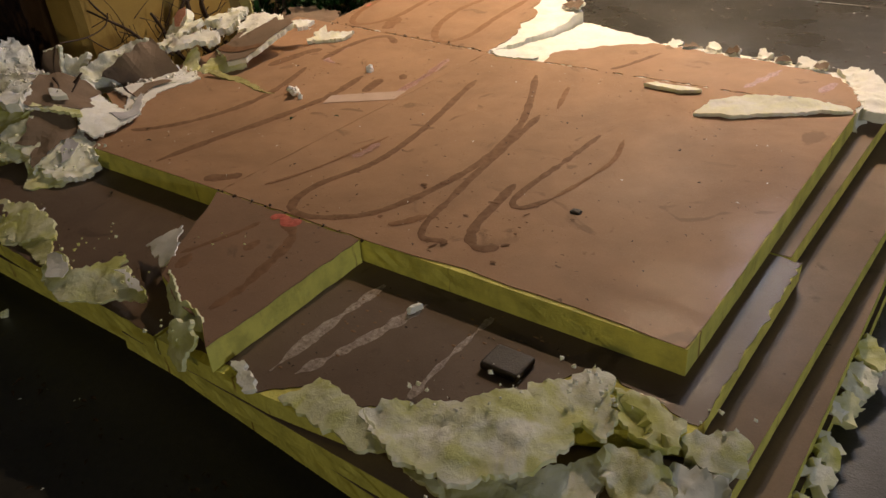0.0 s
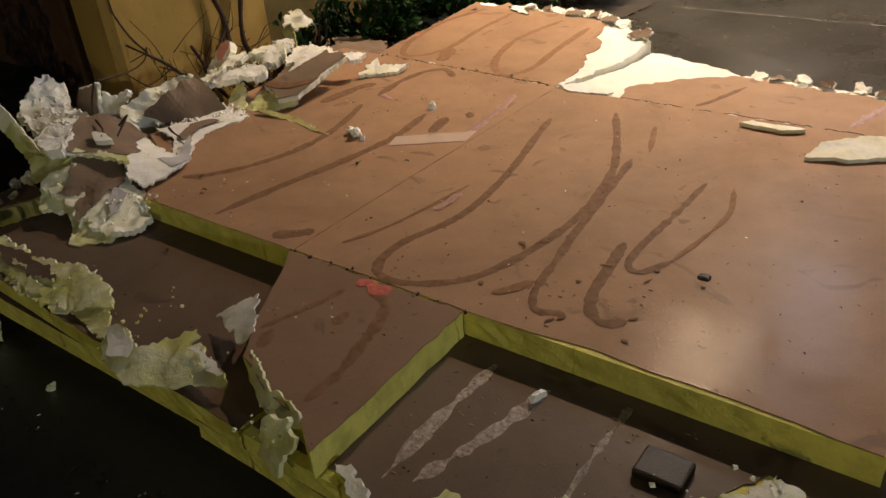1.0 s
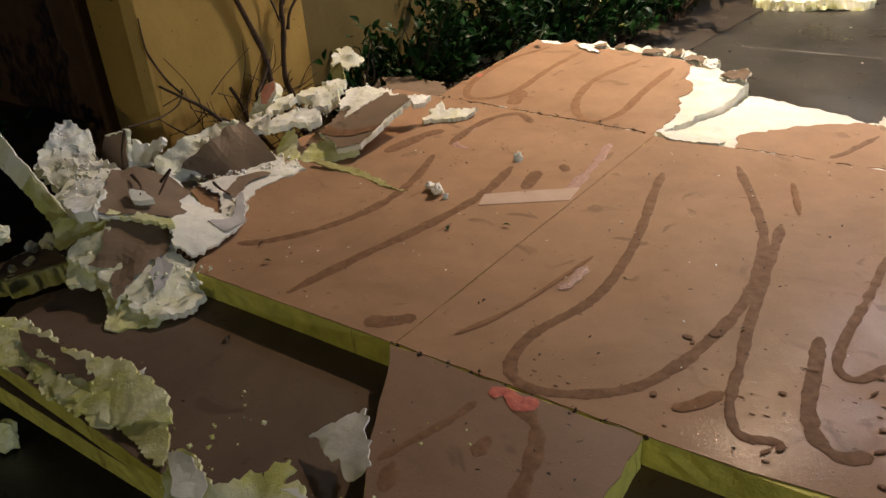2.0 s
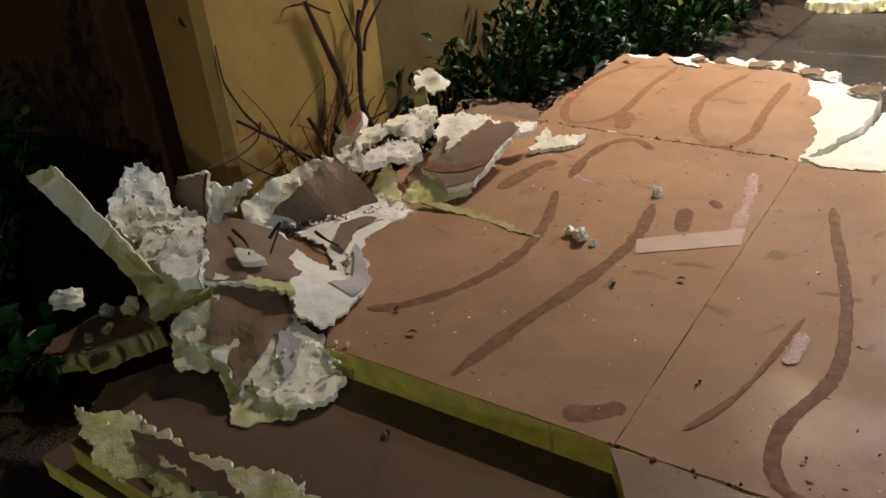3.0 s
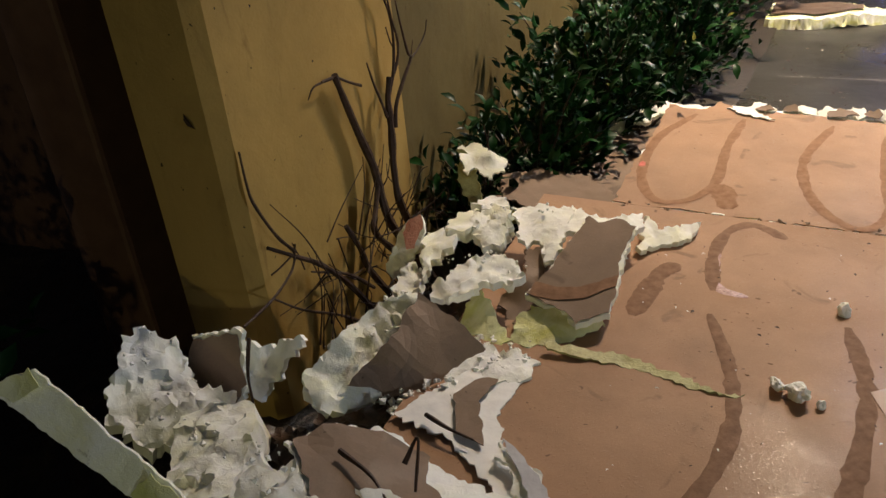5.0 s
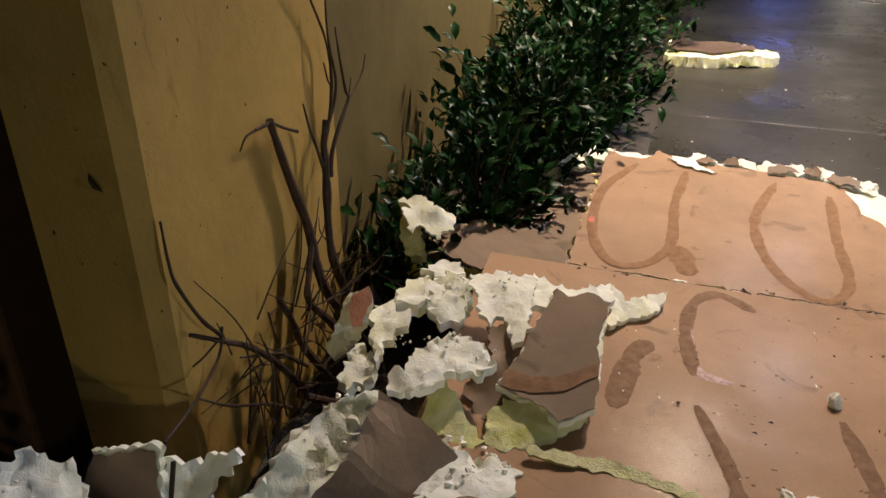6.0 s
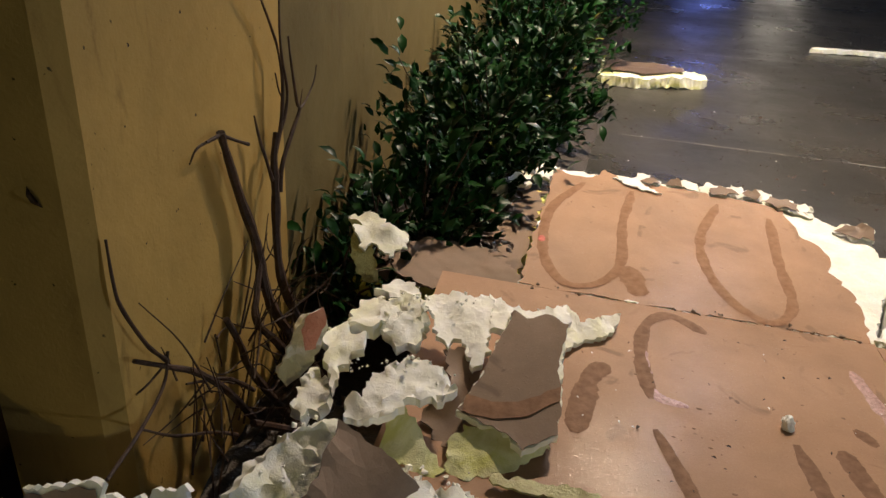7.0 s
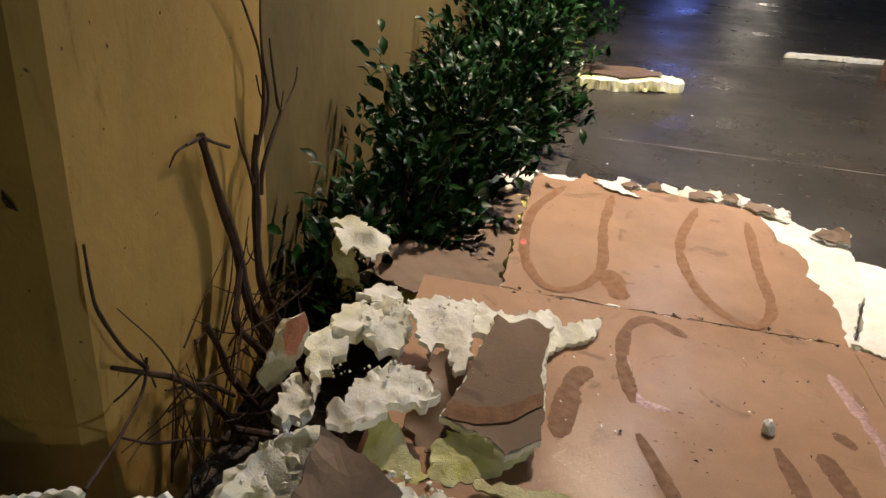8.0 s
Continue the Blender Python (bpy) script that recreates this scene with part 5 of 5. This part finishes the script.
# broken bare shrub against the pier
bare = thing("bare_shrub", "broken leafless shrub with brown stems by the pier", "shrub")
stems = (
    ([(-1.311, 0.84, 0.734), (-1.311, 0.856, 0.692), (-1.311, 0.899, 0.587), (-1.3, 0.927, 0.493), (-1.29, 0.928, 0.43), (-1.27, 0.922, 0.345), (-1.24, 0.962, 0.242)], 0.0085, 0.012),
    ([(-1.311, 0.787, 0.734), (-1.311, 0.839, 0.729), (-1.311, 0.893, 0.703), (-1.3, 0.927, 0.685)], 0.0025, 0.0035),
    ([(-1.32, 0.741, 0.709), (-1.315, 0.764, 0.731), (-1.311, 0.829, 0.729)], 0.0012, 0.003),
    ([(-1.3, 1.063, 0.665), (-1.3, 1.042, 0.618), (-1.295, 1.03, 0.536), (-1.285, 1.001, 0.447), (-1.27, 0.986, 0.363), (-1.25, 1.023, 0.246)], 0.008, 0.011),
    ([(-1.311, 1.042, 0.927), (-1.311, 1.084, 0.868), (-1.311, 1.113, 0.818), (-1.305, 1.115, 0.75), (-1.302, 1.09, 0.674), (-1.3, 1.052, 0.626)], 0.0022, 0.0045),
    ([(-1.311, 0.993, 0.973), (-1.311, 1.026, 0.939), (-1.311, 1.042, 0.927)], 0.0012, 0.0022),
    ([(-1.3, 1.102, 0.94), (-1.3, 1.098, 0.856), (-1.3, 1.107, 0.798), (-1.3, 1.126, 0.736), (-1.3, 1.112, 0.692), (-1.3, 1.077, 0.655)], 0.002, 0.004),
    ([(-1.29, 1.117, 0.848), (-1.29, 1.127, 0.795), (-1.29, 1.152, 0.706), (-1.29, 1.166, 0.684), (-1.292, 1.118, 0.642), (-1.295, 1.073, 0.595), (-1.295, 1.052, 0.54)], 0.0018, 0.006),
    ([(-1.29, 1.278, 0.755), (-1.29, 1.258, 0.722), (-1.29, 1.202, 0.693), (-1.29, 1.166, 0.684)], 0.0014, 0.003),
    ([(-1.29, 1.187, 0.724), (-1.29, 1.175, 0.7), (-1.29, 1.166, 0.684)], 0.001, 0.0018),
    ([(-1.311, 0.983, 0.722), (-1.311, 1.003, 0.665), (-1.305, 1.012, 0.628), (-1.298, 1.024, 0.576)], 0.002, 0.0045),
    ([(-1.311, 1.094, 0.778), (-1.311, 1.108, 0.74), (-1.305, 1.112, 0.721)], 0.0015, 0.002),
    ([(-1.318, 0.494, 0.689), (-1.314, 0.49, 0.625), (-1.31, 0.494, 0.581), (-1.3, 0.527, 0.499), (-1.295, 0.569, 0.441)], 0.002, 0.004),
    ([(-1.31, 0.504, 0.482), (-1.295, 0.567, 0.431), (-1.28, 0.629, 0.379), (-1.26, 0.684, 0.307), (-1.24, 0.747, 0.198)], 0.004, 0.008),
    ([(-1.295, 0.572, 0.458), (-1.29, 0.542, 0.416), (-1.28, 0.454, 0.399), (-1.26, 0.337, 0.412)], 0.003, 0.003),
    ([(-1.28, 0.744, 0.417), (-1.27, 0.772, 0.346), (-1.26, 0.78, 0.291), (-1.245, 0.842, 0.18), (-1.235, 0.931, 0.045)], 0.006, 0.009),
    ([(-1.28, 0.454, 0.399), (-1.27, 0.523, 0.332), (-1.26, 0.629, 0.255), (-1.25, 0.692, 0.199)], 0.002, 0.004),
    ([(-1.295, 0.944, 0.46), (-1.28, 0.88, 0.393), (-1.265, 0.84, 0.355), (-1.25, 0.895, 0.276), (-1.24, 0.989, 0.15)], 0.006, 0.01),
    ([(-1.315, 0.503, 0.419), (-1.305, 0.523, 0.427), (-1.295, 0.569, 0.441)], 0.0015, 0.002),
    ([(-1.28, 0.59, 0.384), (-1.27, 0.706, 0.314), (-1.25, 0.776, 0.241)], 0.002, 0.005),
    ([(-1.262, 1.055, 0.224), (-1.22, 1.06, 0.12), (-1.2, 1.06, 0.02)], 0.011, 0.014), ([(-1.255, 0.999, 0.216), (-1.21, 1.03, 0.1), (-1.19, 1.05, 0.02)], 0.012, 0.014),
    ([(-1.242, 0.995, 0.145), (-1.2, 1.03, 0.06), (-1.19, 1.05, 0.01)], 0.010, 0.012), ([(-1.235, 0.73, 0.2), (-1.2, 0.84, 0.1), (-1.18, 0.92, 0.02)], 0.008, 0.01))
for k, (pts, r0, r1) in enumerate(stems):
    sv, sf = [], []
    pts = [(max(-1.324 + r1, x), y, z) for x, y, z in pts]
    tube_into(sv, sf, pts, r0, r1, 7, 6, 0.3, k)
    link_mesh("stem", sv, sf, BARK, bare, "", True)
rng = random.Random(5)
for k in range(84):
    x, y, z = -1.265 + rng.uniform(-0.04, 0.06), rng.uniform(0.55, 1.1), rng.uniform(0.1, 0.42)
    d = Vector((rng.gauss(0, 0.4), rng.gauss(0, 0.6), rng.gauss(0.5, 0.5))).normalized() * rng.uniform(0.08, 0.22)
    sv, sf = [], []
    a = Vector((x, y, z))
    b = a + d
    b.x = max(-1.32, b.x)
    tube_into(sv, sf, [a, a.lerp(b, 0.5) + Vector((0, rng.gauss(0, 0.012), rng.gauss(0, 0.012))), b], 0.0021, 0.0009, 5, 4)
    link_mesh("twig", sv, sf, BARK, bare, "")
for pts in ([(-0.93, 0.12, 0.4), (-0.87, 0.1, 0.39), (-0.83, 0.07, 0.385)], [(-0.83, 0.13, 0.395), (-0.82, 0.16, 0.42), (-0.8, 0.1, 0.38)], [(-0.9, 0.33, 0.305), (-0.85, 0.31, 0.305), (-0.8, 0.3, 0.302)], [(-1.22, 0.3, 0.42), (-1.215, 0.27, 0.36), (-1.2, 0.25, 0.3)]):
    sv, sf = [], []
    tube_into(sv, sf, pts, 0.004, 0.002, 6, 6, 0.3)
    tagged(link_mesh("fallen_twig", sv, sf, BARK, None, "", True), "short dark twig fallen on the foam", "twig", "fallen twigs")

# ---------------------------------------------------------------- litter
def litter(name, count, area, size, material, seed, label, where, category="leaf litter"):
    rng = random.Random(seed)
    verts, faces = [], []
    for i in range(count):
        x, y = rng.uniform(area[0], area[1]), rng.uniform(area[2], area[3])
        z = where(x, y)
        if z is None:
            continue
        a = rng.uniform(0, 2 * math.pi)
        k = size * rng.uniform(0.4, 1.4)
        leaf_into(verts, faces, Vector((x, y, z + 0.003)), Vector((math.cos(a), math.sin(a), rng.uniform(-0.05, 0.2))), Vector((rng.gauss(0, 0.2), rng.gauss(0, 0.2), 1)), k, k * rng.uniform(0.3, 0.6))
    return tagged(link_mesh(name, verts, faces, material), label, category, kind="stuff")


on_walk = lambda x, y: None if (-1.0 < x < 1.5 and -0.5 < y < 1.9) else 0.002
litter("leaf_litter", 2600, (-0.55, 3.5, 1.9, 9), 0.021, DEAD, 1, "scattered dark dead leaves on wet concrete", on_walk)
litter("pale_litter", 220, (-0.6, 3.5, 1.9, 9), 0.013, PAPER_BACK, 2, "tiny pale paper flecks on wet concrete", on_walk)
litter("street_litter", 620, (-1.0, 1.3, -1.4, -0.4), 0.016, DEAD, 3, "dark leaf bits on wet ground beside the stack", on_walk)
litter("street_flecks", 130, (-1.0, 1.2, -1.4, -0.4), 0.008, FOAM, 4, "tiny pale foam flecks on wet ground", on_walk, "foam flecks")
litter("bed_litter", 1500, (-2.6, -0.62, -1.0, 9), 0.035, DEAD, 5, "wet dead leaves covering the bed soil", lambda x, y: 0.03 + 0.02 * min(1, max(0, -0.6 - x)) if x < -1.0 or y > 1.9 else None)
litter("board_flecks", 150, (-0.55, 1.2, 0.02, 1.2), 0.008, DEAD, 6, "dark specks and leaf bits on the boards", lambda x, y: bow(x, y) if x < 0 else 0.28, "specks")
litter("white_flecks", 90, (-0.7, 1.2, 0.0, 1.2), 0.006, FOAM_WHITE, 7, "tiny white foam flecks on the boards", lambda x, y: bow(x, y) if x < 0 else 0.28, "foam flecks")
litter("soaked_flecks", 60, (-0.7, 1.2, -0.38, -0.02), 0.007, DEAD, 8, "dark specks on the soaked boards", lambda x, y: 0.281 if 0.03 < x < 0.47 else 0.22, "specks")
litter("hedge_fall", 60, (-1.1, -0.82, 1.45, 1.85), 0.05, DEAD, 9, "dead wet leaves fallen from the hedge", lambda x, y: 0.258)
for x, y, a in ((-0.46, 0.1, 0.4), (-0.53, 0.15, 1.2), (-0.18, 0.42, 2.0), (-0.08, 0.5, 0.3), (-0.36, -0.1, 2.5)):
    vs, fs = [], []
    leaf_into(vs, fs, Vector((x, y, (0.282 if y > 0 else 0.221) + 0.002)), Vector((math.cos(a), math.sin(a), 0.12)), Vector((0, 0.1, 1)), 0.022, 0.011)
    tagged(link_mesh("fallen_leaf", vs, fs, LEAF if y > 0.3 else DEAD), "single small leaf stuck to the wet board", "leaf", "fallen leaves")


def rubble(name, anchors, count, spread, size, material, seed, label):
    """Many tiny angular crumbs strewn round the given places."""
    rng = random.Random(seed)
    verts, faces = [], []
    for i in range(count):
        x, y, z = rng.choice(anchors)
        p = Vector((x + rng.gauss(0, spread), y + rng.gauss(0, spread), z + rng.gauss(-0.002, 0.003)))
        r = size * rng.uniform(0.35, 1.4) ** 1.6
        turn = Euler((rng.uniform(0, 6), rng.uniform(0, 6), rng.uniform(0, 6))).to_matrix()
        k = len(verts)
        for c in ((1, 0, -0.6), (-0.6, 0.9, -0.5), (-0.5, -0.9, -0.6), (0.5, 0.6, 0.7), (-0.8, 0.1, 0.6), (0.4, -0.7, 0.8)):
            verts.append(p + turn @ Vector([v * r * rng.uniform(0.7, 1.2) for v in c]))
        faces += [(k + a, k + b, k + c) for a, b, c in ((0, 2, 1), (0, 1, 3), (1, 4, 3), (1, 2, 4), (2, 5, 4), (2, 0, 5), (0, 3, 5), (3, 4, 5))]
    return tagged(link_mesh(name, verts, faces, material), label, "foam crumbs", kind="stuff")


rubble("foam_crumbs", [(-1.36, 0.2, 0.43), (-1.3, 0.18, 0.36), (-1.25, 0.17, 0.33), (-1.2, 0.14, 0.34), (-1.02, 0.05, 0.43), (-1.0, 0.02, 0.41), (-0.95, 0.04, 0.39)], 70, 0.02, 0.0035, FOAM_WHITE, 1, "loose white foam crumbs on the broken chunks")
rubble("foam_crumbs", [(-0.92, 0.43, 0.295), (-0.96, 0.4, 0.29), (-0.86, 0.5, 0.295), (-0.9, 0.56, 0.295), (-1.0, 0.38, 0.27), (-0.82, 0.56, 0.295)], 110, 0.018, 0.006, FOAM_WHITE, 2, "loose white foam crumbs below the leaning slab")
rubble("foam_crumbs", [(-1.08, 0.47, 0.375), (-1.11, 0.42, 0.355), (-1.06, 0.53, 0.395), (-1.0, 0.72, 0.385), (-0.93, 0.74, 0.39), (-0.88, 0.75, 0.37), (-1.05, 0.74, 0.37), (-0.97, 0.91, 0.42), (-0.88, 0.94, 0.41), (-0.72, 1.03, 0.345)], 80, 0.016, 0.0032, FOAM_WHITE, 3, "loose white foam crumbs on the heap")
rubble("foam_crumbs", [(-0.56, -0.03, 0.275), (-0.62, -0.05, 0.285), (-0.53, 0.0, 0.29), (-0.6, -0.1, 0.26)], 40, 0.02, 0.0035, FOAM, 4, "loose pale foam crumbs on a torn sheet")
rubble("foam_crumbs", [(0.9, -0.3, 0.245), (1.0, -0.22, 0.255), (1.08, -0.15, 0.265), (1.15, -0.15, 0.255), (1.3, -0.08, 0.225), (1.0, -0.4, 0.21)], 70, 0.03, 0.0035, FOAM, 5, "loose pale foam crumbs on the torn front edge")
rubble("foam_crumbs", [(-0.4, -0.33, 0.265), (-0.1, -0.36, 0.265), (0.15, -0.38, 0.28), (0.35, -0.42, 0.28), (-0.2, -0.25, 0.222), (0.2, -0.2, 0.283)], 60, 0.035, 0.003, FOAM_OLD, 6, "loose yellow foam crumbs along the front edge")
rubble("facer_crumbs", [(-0.75 + 0.052 * i, 1.231 + 0.004 * (i % 3), 0.2815 + 0.03 * max(0.0, 0.75 - 0.052 * i)) for i in range(15)], 70, 0.008, 0.0045, SCRAP, 7, "brown paper crumbs along the seam between boards")
rubble("facer_crumbs", [(0.06 * i, -0.002, 0.2815) for i in range(9)], 36, 0.006, 0.0035, GRIT_AND_SHADE, 8, "dark crumbs along the seam between boards")


def drops(name, patches, count, seed, label):
    """Low domes of standing water."""
    rng = random.Random(seed)
    verts, faces = [], []
    for i in range(count):
        x, y, sx, sy, z = rng.choice(patches)
        x, y = x + rng.gauss(0, sx), y + rng.gauss(0, sy)
        r = 0.0034 * rng.uniform(0.3, 1.0) ** 1.5
        stretch, k = rng.uniform(1.0, 2.2), len(verts)
        zz = bow(x, y) if z > 0.25 and x < 0 else z
        for ring_r, h in ((1.0, 0.0), (0.72, 0.22), (0.32, 0.34)):
            for j in range(8):
                a = math.pi * j / 4
                verts.append((x + r * ring_r * math.cos(a) * stretch, y + r * ring_r * math.sin(a), zz + 0.0006 + r * h))
        for q in range(2):
            for j in range(8):
                a, b = k + q * 8 + j, k + q * 8 + (j + 1) % 8
                faces.append((a, b, b + 8, a + 8))
        faces.append(tuple(k + 16 + j for j in range(8)))
    return tagged(link_mesh(name, verts, faces, WATER, None, "", True), label, "water drops", kind="stuff")


drops("water_drops", [(0.36, 0.06, 0.06, 0.02, 0.2805), (0.62, 0.1, 0.06, 0.04, 0.2805), (0.72, 0.2, 0.06, 0.06, 0.2805), (0.55, 0.25, 0.05, 0.08, 0.2805), (0.86, 0.95, 0.08, 0.06, 0.2805)], 70, 1, "beads of water standing round the adhesive")
drops("water_drops", [(-0.45, 0.8, 0.05, 0.09, 0.28), (-0.38, 0.68, 0.05, 0.06, 0.28), (-0.3, 0.3, 0.1, 0.15, 0.28)], 34, 2, "beads of water on the bowed board")
drops("water_drops", [(0.84, -0.12, 0.03, 0.07, 0.2195), (0.95, -0.05, 0.06, 0.03, 0.2195), (0.6, -0.2, 0.03, 0.08, 0.2195)], 45, 3, "beads of water on the soaked board")
for x, y, z, d in ((-1.403, 0.4675, 0.767, (0.5, 0, -0.86)), (-1.3285, 0.62, 0.93, (0, 0.3, -0.95))):
    vs, fs = [], []
    leaf_into(vs, fs, Vector((x, y, z)), Vector(d), Vector((0, -1, 0.0)) if y < 0.5 else Vector((1, 0, 0)), 0.034 if y < 0.5 else 0.008, 0.012 if y < 0.5 else 0.005)
    tagged(link_mesh("stuck_leaf", vs, fs, DEAD), "dark wet leaf stuck to the yellow pier", "leaf", "fallen leaves")
